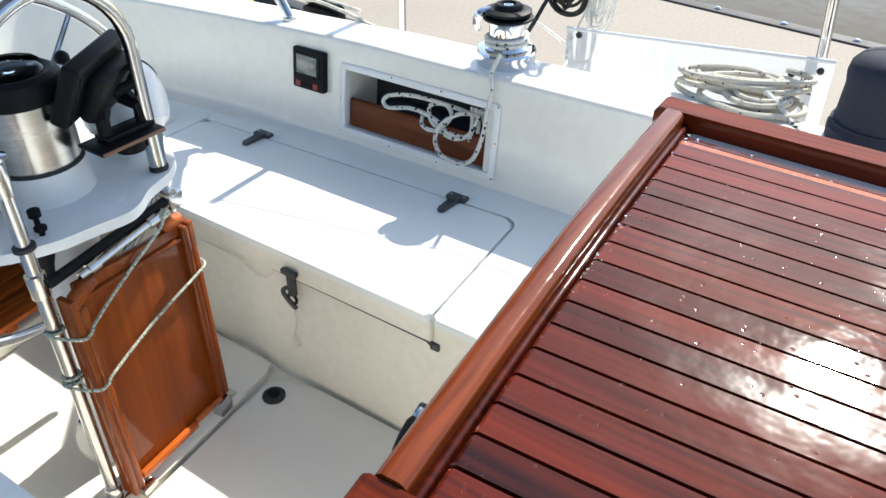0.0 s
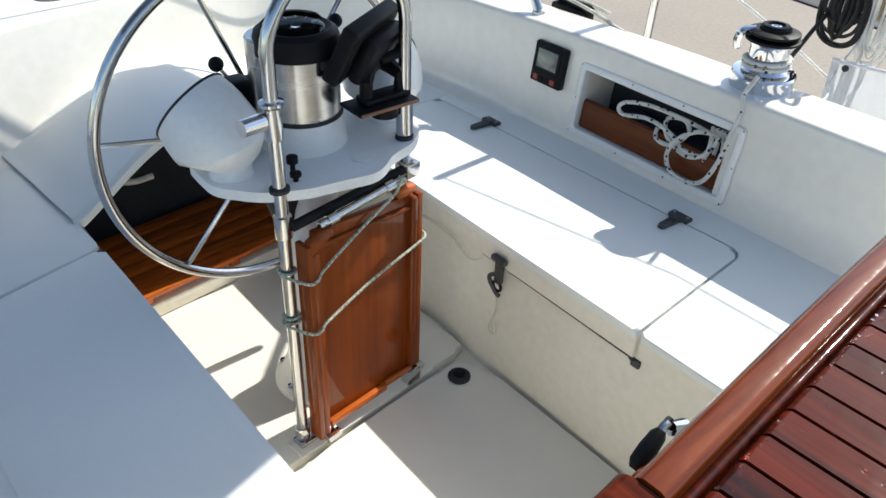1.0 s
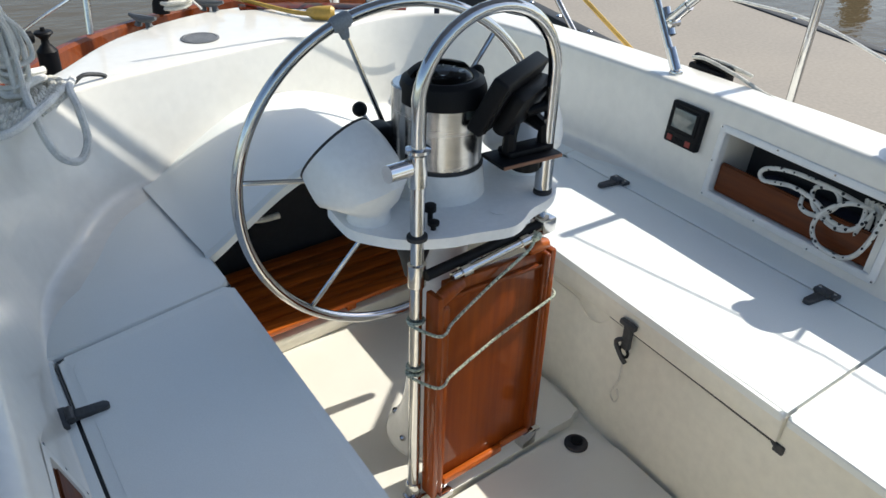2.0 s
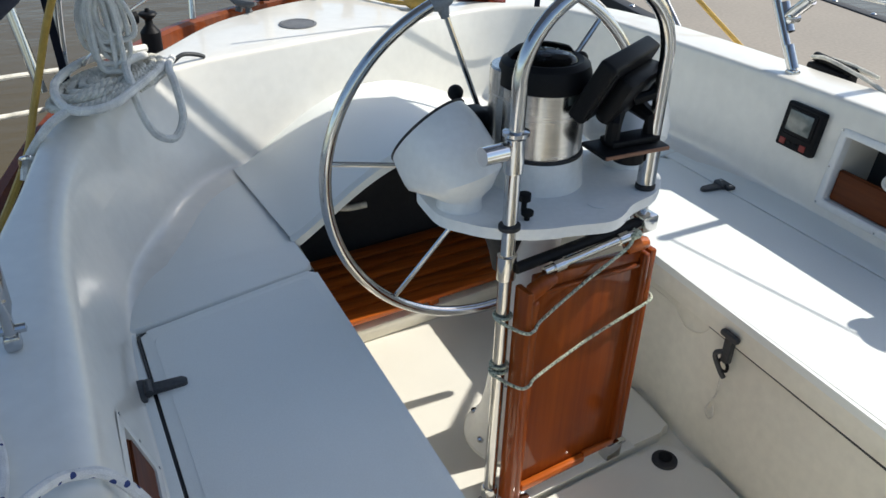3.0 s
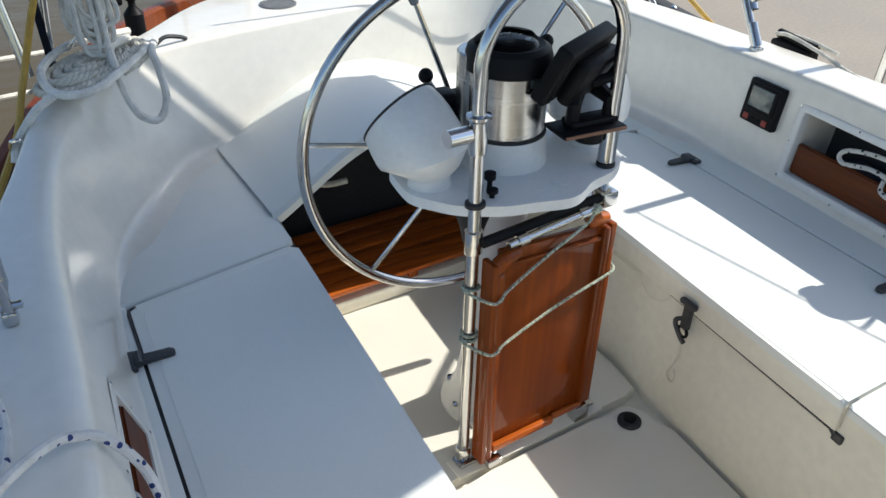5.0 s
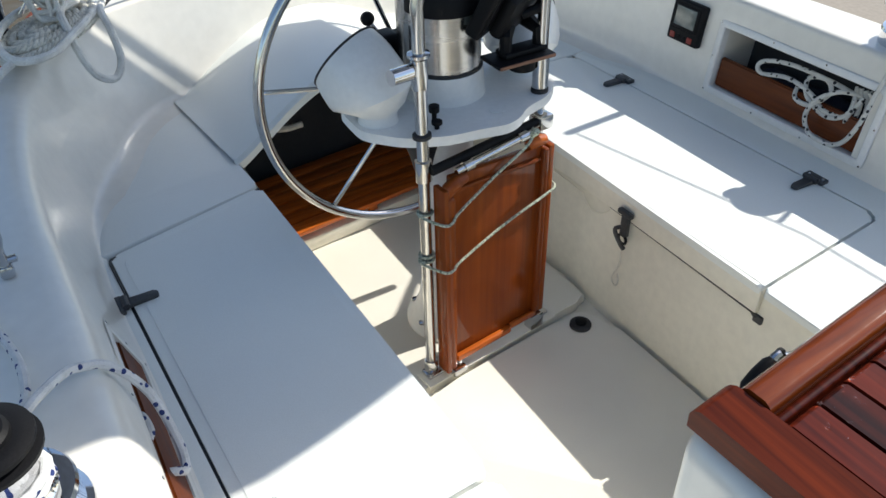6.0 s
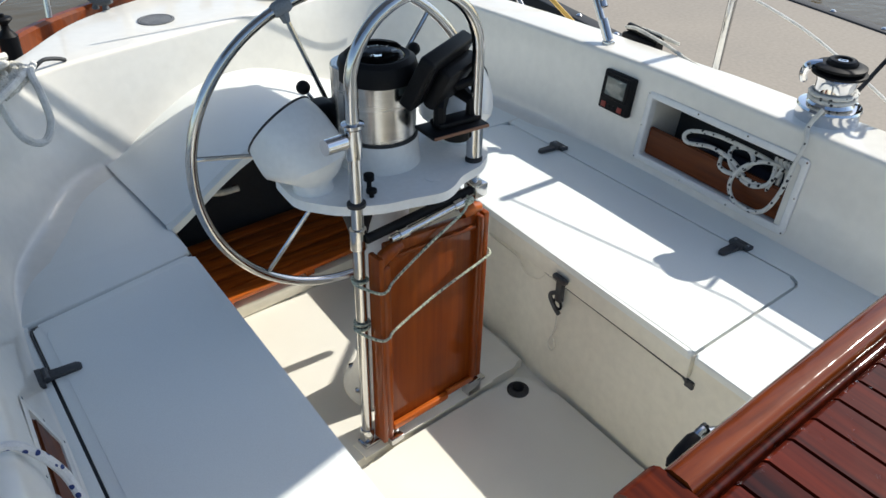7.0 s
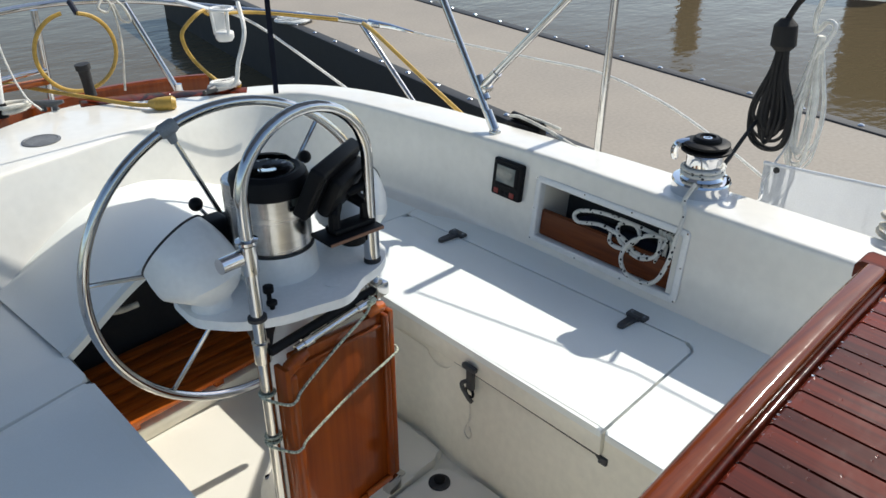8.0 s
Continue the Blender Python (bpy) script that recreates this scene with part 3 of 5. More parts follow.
bmesh.ops.solidify(bmc, geom=bmc.faces[:], thickness=0.003)
part("canvas", bmc, CANVAS, canopy, "pale blue-grey canvas")


def pole(points, r, parent, name="tube", mat=STEEL, label=""):
    return part(name, sweep(points, r, 12), mat, parent, label)


leg = pole([(1.172, 0.480, 0.69), (1.20, 0.765, 1.079), (1.25, 1.15, 1.66)], 0.0125, canopy)
part("deck_hinge", box(1.156, 1.188, 0.464, 0.496, 0.676, 0.700, 0.006), STEEL, leg)
part("eye_end", sweep([(1.172, 0.480, 0.70), (1.176, 0.52, 0.755)], 0.016, 12), STEEL, leg)
strut = pole([(1.196, 0.552, 0.835), (1.20, 0.232, 1.149), (1.25, -0.28, 1.66)], 0.0125, canopy)
part("jaw_slide", sweep([(1.192, 0.545, 0.785), (1.197, 0.59, 0.855)], 0.018, 12), STEEL, strut)
part("eye_end", sweep([(1.196, 0.56, 0.826), (1.198, 0.50, 0.885)], 0.017, 12), STEEL, strut)
part("knuckle", lathe([(0.0, 0), (0.012, 0.004), (0.012, 0.04), (0, 0.044)], (1.175, 0.545, 0.822), (1, 0, 0), 10), STEEL, strut)
nleg = pole([(-0.800, 0.052, 0.72), (-0.806, 0.082, 0.935), (-0.85, 0.20, 1.66)], 0.0125, canopy)
part("deck_hinge", box(-0.812, -0.788, 0.044, 0.072, 0.632, 0.658, 0.006), STEEL, nleg)
part("hinge_pin", lathe([(0, 0), (0.007, 0.002), (0.007, 0.044), (0, 0.046)], (-0.822, 0.058, 0.664), (1, 0, 0), 10), STEEL, nleg)
ncross = pole([(-0.845, 0.17, 0.95), (-0.80, 0.34, 0.999), (-0.691, 0.60, 1.053), (-0.50, 1.05, 1.15), (-0.40, 1.3, 1.21)], 0.012, canopy)
part("rope_sleeve", sweep([(-0.775, 0.40, 1.011), (-0.765, 0.425, 1.017), (-0.72, 0.53, 1.038), (-0.691, 0.60, 1.053), (-0.67, 0.65, 1.063)], [0.013, 0.020, 0.024, 0.016, 0.013], 12), NAVY, ncross, "black sleeve on the tube")
part("eye_end", sweep([(-0.800, 0.057, 0.652), (-0.800, 0.056, 0.69), (-0.801, 0.054, 0.71), (-0.802, 0.060, 0.775)], [0.009, 0.009, 0.0155, 0.0155], 12), STEEL, nleg)
part("sleeve", sweep([(-0.802, 0.063, 0.80), (-0.804, 0.074, 0.88)], 0.0155, 12), STEEL, nleg)
pole([(1.25, 1.15, 1.66)] + [(0.22 + 1.05 * math.cos(a), 1.12, 1.66 + 0.14 * math.sin(a)) for a in np.linspace(0.05, math.pi - 0.05, 14)] + [(-0.85, 1.12, 1.66), (-0.72, 0.95, 0.72)], 0.0125, canopy, "bow")
for a, b in (((0.875, 1.37, 0.69), (0.845, 1.30, 1.72)), ((-0.665, 1.02, 0.70), (-0.695, 0.90, 1.70))):
    A, B = Vector(a), Vector(b)
    s = Vector((0.009, -0.004, 0))
    bm = sheet([[A - s, A + s], [B - s, B + s]])
    bmesh.ops.solidify(bm, geom=bm.faces[:], thickness=0.004)
    part("strap", bm, NAVY, canopy, "black webbing strap")

# ---- steering pedestal ----
PC = Vector((0.155, 0.17, 0))
ped = thing("steering_pedestal", tuple(PC), "white steering pedestal with instrument shelf and stainless compass binnacle", "steering pedestal")
part("base_flange", lathe([(0.117, 0), (0.117, 0.010), (0.112, 0.017), (0.098, 0.032), (0.082, 0.075), (0.072, 0.13), (0.066, 0.19)], PC, sides=40), WHITEP, ped)
for a in range(6):
    th = math.radians(60 * a + 12)
    part("bolt", lathe([(0.009, 0), (0.009, 0.006), (0, 0.008)], PC + Vector((0.100 * math.cos(th), 0.100 * math.sin(th), 0.028)), sides=8), STEEL, ped)
part("column", lathe([(0.066, 0.03), (0.062, 0.10), (0.058, 0.4), (0.070, 0.62), (0.075, 0.668)], PC, sides=40), WHITEP, ped)
shelf_o = rounded([(-0.094, 0.15), (-0.094, 0.090), (-0.030, 0.016), (0.055, -0.024), (0.12, -0.032), (0.185, -0.048), (0.225, -0.034), (0.262, -0.004), (0.335, 0.016), (0.395, 0.070), (0.405, 0.13), (0.38, 0.215), (0.28, 0.27), (0.03, 0.27), (-0.09, 0.22)], 0.03, 5)
part("shelf", prism(shelf_o, 0.668, 0.690, 0.006, 3), WHITEP, ped, "white plastic instrument shelf")
part("boot", lathe([(0.020, 0.50), (0.030, 0.545), (0.052, 0.61), (0.058, 0.668)], PC + Vector((-0.070, -0.012, 0)), sides=24), RUBBER, ped, "black rubber boot under the shelf")
part("throat", lathe([(0.080, 0.60), (0.083, 0.61), (0.083, 0.668)], PC, sides=40), BRUSHED, ped, "brushed steel throat below the shelf")
part("shelf_ring", lathe([(0.020, 0.0), (0.021, 0.002), (0.017, 0.0022)], (0.205, 0.024, 0.690), sides=24), WHITEP, ped)
part("collar", lathe([(0.094, 0.69), (0.092, 0.70), (0.088, 0.752), (0.084, 0.756)], PC, sides=48), WHITEP, ped)
can = part("binnacle", lathe([(0.085, 0.756), (0.085, 0.758), (0.083, 0.76), (0.083, 0.885)], PC, sides=56), BRUSHED, ped, "brushed stainless compass housing")
part("gasket", lathe([(0.0865, 0.752), (0.0875, 0.756), (0.0865, 0.760)], PC, sides=56), RUBBER, can)
part("rear_sleeve", lathe([(0.055, 0.756), (0.055, 0.912), (0.052, 0.916)], PC + Vector((-0.036, 0.034, 0)), sides=36), BRUSHED, can)
comp = part("compass", lathe([(0.083, 0.885), (0.088, 0.888), (0.0875, 0.914), (0.083, 0.928), (0.070, 0.936), (0.060, 0.934), (0.058, 0.92)], PC, sides=48), BLACK, ped, "black compass with clear dome")
part("card", lathe([(0.0, 0.922), (0.05, 0.922), (0.052, 0.926), (0, 0.931)], PC, sides=32), BLACK, comp)
for a in range(12):
    th = 2 * math.pi * a / 12
    m = Matrix.Translation(PC + Vector((0.040 * math.cos(th), 0.040 * math.sin(th), 0.9285))) @ Matrix.Rotation(th, 4, "Z")
    part("tick", box(-0.004 if a % 3 else -0.007, 0.004, -0.0009, 0.0009, 0, 0.0012, 0, m=m), WHITEP, comp)


def glass_material():
    m = bpy.data.materials.new("clear_dome")
    m.use_nodes = True
    p = m.node_tree.nodes["Principled BSDF"]
    p.inputs["Base Color"].default_value = (0.95, 0.97, 0.97, 1)
    p.inputs["Roughness"].default_value, p.inputs["Transmission Weight"].default_value, p.inputs["IOR"].default_value = 0.03, 1.0, 1.2
    return m


dome = part("dome", lathe([(0.060 * math.cos(a), 0.930 + 0.020 * math.sin(a)) for a in np.linspace(0, math.pi / 2, 9)], PC, sides=40), glass_material(), comp)
dome.visible_shadow = False
hood = []
for a in np.linspace(0.15, math.pi - 0.15, 14):
    hood.append([PC + Vector((0.066 * math.cos(a) * c, 0.066 * math.sin(a) * c + 0.004, 0.928 + 0.022 * s)) for c, s in ((1.08, 0), (1.04, 0.45), (0.86, 0.9), (0.5, 1.1))])
bmh = sheet(hood)
bmesh.ops.solidify(bmh, geom=bmh.faces[:], thickness=0.004)
part("hood", bmh, BLACK, comp, "black compass hood")


def cowl(name, base, lean, label):
    """A bell-shaped white cup whose dark-rimmed mouth leans to one side."""
    t = thing(name, base, label, "instrument pod", "instrument pods")
    B, d = Vector(base), Vector(lean).normalized()
    up = Vector((0, 0, 1))
    rings = []
    prof = [(0.044, 0.0), (0.042, 0.006), (0.043, 0.020), (0.062, 0.034), (0.082, 0.054), (0.090, 0.080), (0.0915, 0.105), (0.089, 0.130), (0.085, 0.150), (0.083, 0.158), (0.078, 0.1585), (0.074, 0.14), (0.04, 0.10), (0.0, 0.09)]
    bm = bmesh.new()
    prev = None
    for r, h in prof:
        f = min(1.0, max(0, (h - 0.012) / 0.09))
        ax = up.lerp(d, f * 0.9).normalized()
        c = B + up * min(h, 0.05) + up.lerp(d, 0.75).normalized() * max(0, h - 0.05)
        u = (Vector((0, 1, 0)) - ax * ax.y).normalized()
        v = ax.cross(u)
        ring = [bm.verts.new(c + (u * math.cos(2 * math.pi * k / 36) + v * math.sin(2 * math.pi * k / 36)) * max(r, 0.0008)) for k in range(36)]
        if prev:
            for k in range(36):
                bm.faces.new((prev[k], prev[(k + 1) % 36], ring[(k + 1) % 36], ring[k]))
        prev = ring
        if abs(h - 0.158) < 1e-6:
            rim = [vv.co.copy() for vv in ring]
    part("cup", bm, WHITEP, t)
    part("rim", sweep(rim, 0.0028, 6, closed=True), RUBBER, t, "black rubber rim")
    return t


cowl("instrument_pod", (-0.038, 0.122, 0.690), (-0.46, 0.90, 0.60), "white bell-shaped instrument pod with black rim on the pedestal shelf")
cowl("instrument_pod", (0.365, 0.165, 0.690), (0.55, 1.0, 0.32), "white bell-shaped instrument pod with black rim on the pedestal shelf")

# throttle and gear levers
ctrl = thing("engine_control", (0.15, 0.27, 0.69), "black engine control with two ball-ended levers on the pedestal", "engine control")
part("side_box", box(0.0, 0.09, 0.235, 0.30, 0.72, 0.815, 0.016, seg=3), BLACK, ctrl)
part("housing", box(0.085, 0.225, 0.235, 0.315, 0.668, 0.80, 0.014, seg=3), BLACK, ctrl)
for kx, ky, kz, bx in ((0.050, 0.331, 0.826, 0.095), (0.350, 0.335, 0.862, 0.240)):
    lv = part("lever", sweep([(bx, 0.285, 0.745), (kx, ky, kz)], 0.0045, 8), STEEL, ctrl)
    part("knob", lathe([(0.0165 * math.cos(a), 0.0165 * math.sin(a)) for a in np.linspace(-math.pi / 2, math.pi / 2, 10)], (kx, ky, kz), sides=18), BLACK, lv, "black ball knob")

# key and switch on the shelf
sw = thing("ignition_switch", (0.052, 0.04, 0.69), "small black ignition switches on the pedestal shelf", "switch")
for x, y, h, r in ((0.060, 0.052, 0.036, 0.009), (0.048, 0.020, 0.018, 0.009)):
    part("button", lathe([(r * 0.6, 0), (r * 0.6, h * 0.6), (r * 1.3, h * 0.62), (r * 1.3, h), (0, h + 0.002)], (x, y, 0.69), sides=14), BLACK, sw)

# ---- pedestal guard ----
guard = thing("pedestal_guard", (0.155, 0.005, 0), "polished stainless hoop guard round the steering pedestal", "pedestal guard")
GX0, GX1, GT = 0.003, 0.307, 1.098
R = (GX1 - GX0) / 2
arc = [(GX0, 0.004, 0.02), (GX0, 0.004, GT - R)] + [((GX0 + GX1) / 2 - R * math.cos(a), 0.006, GT - R + R * math.sin(a)) for a in np.linspace(0.12, math.pi - 0.12, 22)] + [(GX1, 0.006, GT - R), (GX1, 0.006, 0.66), (0.318, 0.004, 0.02)]
dense = []
for a, b in zip(arc, arc[1:]):
    n = max(1, int((Vector(b) - Vector(a)).length / 0.08))
    dense += [Vector(a).lerp(Vector(b), k / n) for k in range(n)]
part("hoop", sweep(dense + [Vector(arc[-1])], 0.0127, 14), STEEL, guard)
for x in (GX0, GX1 + 0.012):
    f = part("foot", box(x - 0.022, x + 0.04, -0.022, 0.016, 0.0, 0.012, 0.004), STEEL, guard)
    part("socket", lathe([(0.017, 0.008), (0.017, 0.04), (0.0145, 0.044)], (x, 0.004, 0), sides=18), STEEL, f)
    part("bolt", lathe([(0.009, 0.012), (0.009, 0.018), (0, 0.02)], (x - 0.012, -0.012, 0), sides=8), STEEL, f)
part("collar", lathe([(0.016, 0.690), (0.019, 0.690), (0.019, 0.698), (0.014, 0.70)], (GX0, 0.004, 0), sides=18), RUBBER, guard)
part("collar", lathe([(0.016, 0.690), (0.019, 0.690), (0.019, 0.698), (0.014, 0.70)], (GX1, 0.006, 0), sides=18), RUBBER, guard)
part("sleeve", lathe([(0.016, 0.80), (0.0165, 0.802), (0.0165, 0.862), (0.014, 0.864)], (GX0, 0.005, 0), sides=18), STEEL, guard)
part("sleeve", lathe([(0.016, 0.70), (0.0175, 0.702), (0.0175, 0.775), (0.014, 0.777)], (GX1, 0.006, 0), sides=18), STEEL, guard)
part("sleeve", lathe([(0.0165, 0.585), (0.0175, 0.587), (0.0175, 0.635), (0.0145, 0.637)], (GX0, 0.004, 0), sides=18), STEEL, guard)
cl = part("clamp", lathe([(0.0, 0), (0.0165, 0.0), (0.0165, 0.042), (0.014, 0.044), (0, 0.044)], (GX0 - 0.062, 0.004, 0.842), (1, 0, 0), 18), CHROME, guard, "chrome tube clamp")
part("collar", lathe([(0.018, 0.868), (0.022, 0.868), (0.022, 0.874), (0.014, 0.876)], (GX0, 0.005, 0), sides=18), STEEL, guard)

# ---- steering wheel ----
WC, WR = Vector((0.166, 0.36, 0.640)), 0.391
wheel = part("steering_wheel", lathe([(0.0, -0.05), (0.045, -0.05), (0.05, -0.035), (0.05, -0.012), (0.03, 0.0), (0.022, 0.02), (0.0, 0.022)], WC + Vector((0, -0.01, 0)), (0, 1, 0), 28), STEEL, ped, "large polished stainless steering wheel with thin spokes")
part("shaft", sweep([PC + Vector((0.009, 0.05, 0.640)), WC + Vector((0, -0.04, 0))], 0.018, 14), STEEL, wheel)
part("rim", sweep([WC + Vector((WR * math.cos(a), 0, WR * math.sin(a))) for a in np.linspace(0, 2 * math.pi, 97)[:-1]], 0.0127, 12, closed=True), STEEL, wheel)
for k in range(6):
    a = radians(111 + 60 * k)
    d = Vector((math.cos(a), 0, math.sin(a)))
    part("spoke", sweep([WC + d * 0.03 + Vector((0, -0.02, 0)), WC + d * 0.2 + Vector((0, -0.012, 0)), WC + d * (WR - 0.008)], 0.0058, 8), STEEL, wheel)
a = radians(111)
d = Vector((math.cos(a), 0, math.sin(a)))
tn = Vector((-d.z, 0, d.x))
c = WC + d * WR
part("king_spoke_knot", sweep([c - tn * 0.022, c - tn * 0.014, c + tn * 0.014, c + tn * 0.022], [0.0135, 0.0172, 0.0172, 0.0135], 12), TAPE, wheel, "grey wrapped king spoke mark")
part("knot_tail", sweep([c - d * 0.008, c - d * 0.035 + tn * 0.002], [0.014, 0.009], 10), TAPE, wheel)

# ---- chart plotter ----
gps = thing("chart_plotter", (0.25, 0.05, 0.79), "black chart plotter seen from behind on a tilting bracket", "chart plotter")
GM = Matrix.Translation((0.2395, 0.0586, 0.9163)) @ Matrix.Rotation(radians(30.3), 4, "Z") @ Matrix.Rotation(radians(26.2), 4, "X")
part("case", box(-0.103, 0.103, -0.0125, 0.0225, -0.063, 0.063, 0.007, m=GM, seg=3), BLACK, gps)
part("back_bulge", box(-0.062, 0.098, -0.046, -0.010, -0.060, 0.040, 0.014, m=GM), BLACK, gps)
part("rib", box(-0.094, -0.090, -0.016, -0.010, -0.052, 0.052, 0.0015, m=GM), BLACK, gps)
part("screen", box(-0.090, 0.090, 0.0220, 0.0240, -0.052, 0.052, 0.0015, m=GM), SCREEN, gps)
part("plug", sweep([GM @ Vector((0.01, -0.044, -0.015)), GM @ Vector((0.03, -0.062, 0.005)), GM @ Vector((0.06, -0.060, 0.025)), GM @ Vector((0.09, -0.036, 0.040))], 0.011, 10), BLACK, gps)
plate = part("bracket_plate", box(0.175, 0.322, -0.02, 0.058, 0.797, 0.806, 0.003), BLACK, gps, "flat bracket on the guard tube")
part("plate_edge", box(0.177, 0.32, -0.0225, -0.018, 0.798, 0.805, 0.001), TEAKOLD, plate)
part("bracket_base", box(0.205, 0.315, 0.000, 0.045, 0.806, 0.82, 0.005), BLACK, gps)
for x in (0.215, 0.30):
    part("bracket_arm", sweep([(x, 0.02, 0.815), (x, 0.018, 0.85), GM @ Vector((x - 0.235, -0.036, -0.045))], [0.014, 0.014, 0.020], 8), BLACK, gps)
part("swivel", lathe([(0.03, 0.0), (0.03, 0.03), (0.02, 0.035)], (0.268, 0.03, 0.765), sides=20), BLACK, gps)

# ---- folded cockpit table in front of the pedestal ----
tab = thing("folded_table", (0.17, -0.02, 0.02), "varnished teak cockpit table folded down against the guard", "folding table")
part("leaf", box(0.048, 0.308, -0.030, -0.012, 0.045, 0.592, 0.004), TEAK, tab, "glossy teak leaf")
part("stile", box(0.016, 0.030, -0.050, -0.008, 0.022, 0.575, 0.004), TEAK, tab)
part("stile", box(0.030, 0.052, -0.046, -0.010, 0.020, 0.548, 0.009, seg=3), TEAK, tab)
part("stile", box(0.304, 0.322, -0.044, -0.012, 0.060, 0.588, 0.007, seg=3), TEAK, tab)
part("stile", box(0.3225, 0.340, -0.040, -0.006, 0.055, 0.592, 0.005), TEAK, tab)
part("corner_block", sweep([(0.028, -0.034, 0.548), (0.038, -0.036, 0.57), (0.06, -0.036, 0.582), (0.085, -0.034, 0.585)], [0.010, 0.016, 0.016, 0.011], 12), TEAK, tab)
part("top_rail", box(0.055, 0.30, -0.040, -0.030, 0.555, 0.566, 0.004), TEAK, tab)
part("cleat", box(0.052, 0.225, -0.046, -0.030, 0.040, 0.060, 0.005), TEAKX, tab, "bright orange teak cleat")
part("cleat", box(0.225, 0.315, -0.040, -0.030, 0.045, 0.066, 0.004), TEAKX, tab)
part("end_block", sweep([(0.268, -0.025, 0.60), (0.29, -0.026, 0.612), (0.315, -0.026, 0.606)], [0.012, 0.020, 0.014], 12), TEAKX, tab, "orange varnished end block")
part("foot_clip", box(0.035, 0.075, -0.055, -0.02, 0.0, 0.022, 0.004), STEEL, tab)
part("foot_clip", box(0.295, 0.338, -0.046, -0.015, 0.0, 0.05, 0.004), STEEL, tab)

bar = thing("support_bar", (0.155, -0.01, 0.62), "stainless and black table support bar between the guard legs", "support bar")
part("tube", sweep([(0.012, -0.012, 0.612), (0.318, -0.012, 0.640)], 0.011, 12), BLACK, bar)
part("rod", sweep([(0.06, -0.032, 0.603), (0.27, -0.030, 0.628)], 0.0085, 12), STEEL, bar)
for u in (0.1, 0.82):
    p = Vector((0.06, -0.032, 0.603)).lerp(Vector((0.27, -0.030, 0.628)), u)
    part("ring", sweep([p, p + Vector((0.022, 0, 0.0026))], 0.0125, 12), STEEL, bar)
part("end_fitting", box(0.295, 0.335, -0.03, 0.012, 0.618, 0.655, 0.006), STEEL, bar)

ties = thing("table_lashing", (0.0, -0.05, 0.4), "thin green-flecked line lashing the folded table to the guard", "line")
part("strand", sweep(spline([(-0.012, 0.012, 0.503), (-0.014, -0.008, 0.500), (0.012, -0.052, 0.492), (0.034, -0.054, 0.492), (0.060, -0.044, 0.505), (0.16, -0.042, 0.565), (0.25, -0.044, 0.618), (0.275, -0.03, 0.640), (0.29, -0.01, 0.645)], 7), 0.0033, 8), ROPEGREEN, ties)
part("strand", sweep(spline([(-0.012, 0.014, 0.372), (-0.016, -0.006, 0.370), (0.010, -0.054, 0.362), (0.034, -0.056, 0.360), (0.062, -0.046, 0.368), (0.19, -0.044, 0.418), (0.315, -0.048, 0.460), (0.345, -0.042, 0.468), (0.350, -0.02, 0.472), (0.345, 0.0, 0.47)], 7), 0.0033, 8), ROPEGREEN, ties)
for z in (0.503, 0.372, 0.385):
    part("turn", sweep([(GX0 + 0.0165 * math.cos(a), 0.004 + 0.0165 * math.sin(a), z) for a in np.linspace(0, 2 * math.pi, 17)[:-1]], 0.0030, 6, closed=True), ROPEGREEN, ties)
part("knot", sweep(spline([(0.262, -0.03, 0.628), (0.272, -0.042, 0.642), (0.285, -0.03, 0.638), (0.27, -0.02, 0.632)], 5), 0.008, 8), ROPEGREEN, ties)



def turned(ob, stretch, drop=0.0):
    """Turns what stands on the strip by seven degrees about the guard's foot."""
    q = Matrix.Rotation(radians(7.0), 3, "Z")
    c = Vector((0.003, 0.004, 0))
    for o in ob.children_recursive:
        for v in o.data.vertices:
            p = v.co - c
            p = q @ Vector((p.x * stretch, p.y, p.z * (1 - drop * p.x)))
            v.co = p + c


turned(guard, 1.09)
turned(tab, 1.035, 0.12)
turned(bar, 1.05, 0.06)
turned(ties, 1.035, 0.12)
for o in gps.children_recursive:
    o.data.transform(Matrix.Translation((0.022, 0.031, -0.014)))

# ---- small things on the sole ----
kn = thing("deck_plate", (0.439, -0.060, 0), "round black rubber deck fitting on the cockpit floor", "deck fitting")
part("flange", lathe([(0.030, 0), (0.030, 0.006), (0.025, 0.010), (0.017, 0.011)], (0.439, -0.060, 0), sides=28), RUBBER, kn)
part("cap", lathe([(0.016, 0.006), (0.016, 0.016), (0.012, 0.018), (0, 0.018)], (0.439, -0.060, 0), sides=20), BLACK, kn)
solid("mounting_strip", box(-0.035, 0.40, -0.043, 0.014, -0.006, 0.004, 0.001, m=Matrix.Rotation(radians(6.7), 4, "Z")), SOLE, "raised cream strip under the guard feet", "floor strip", kind="structure")

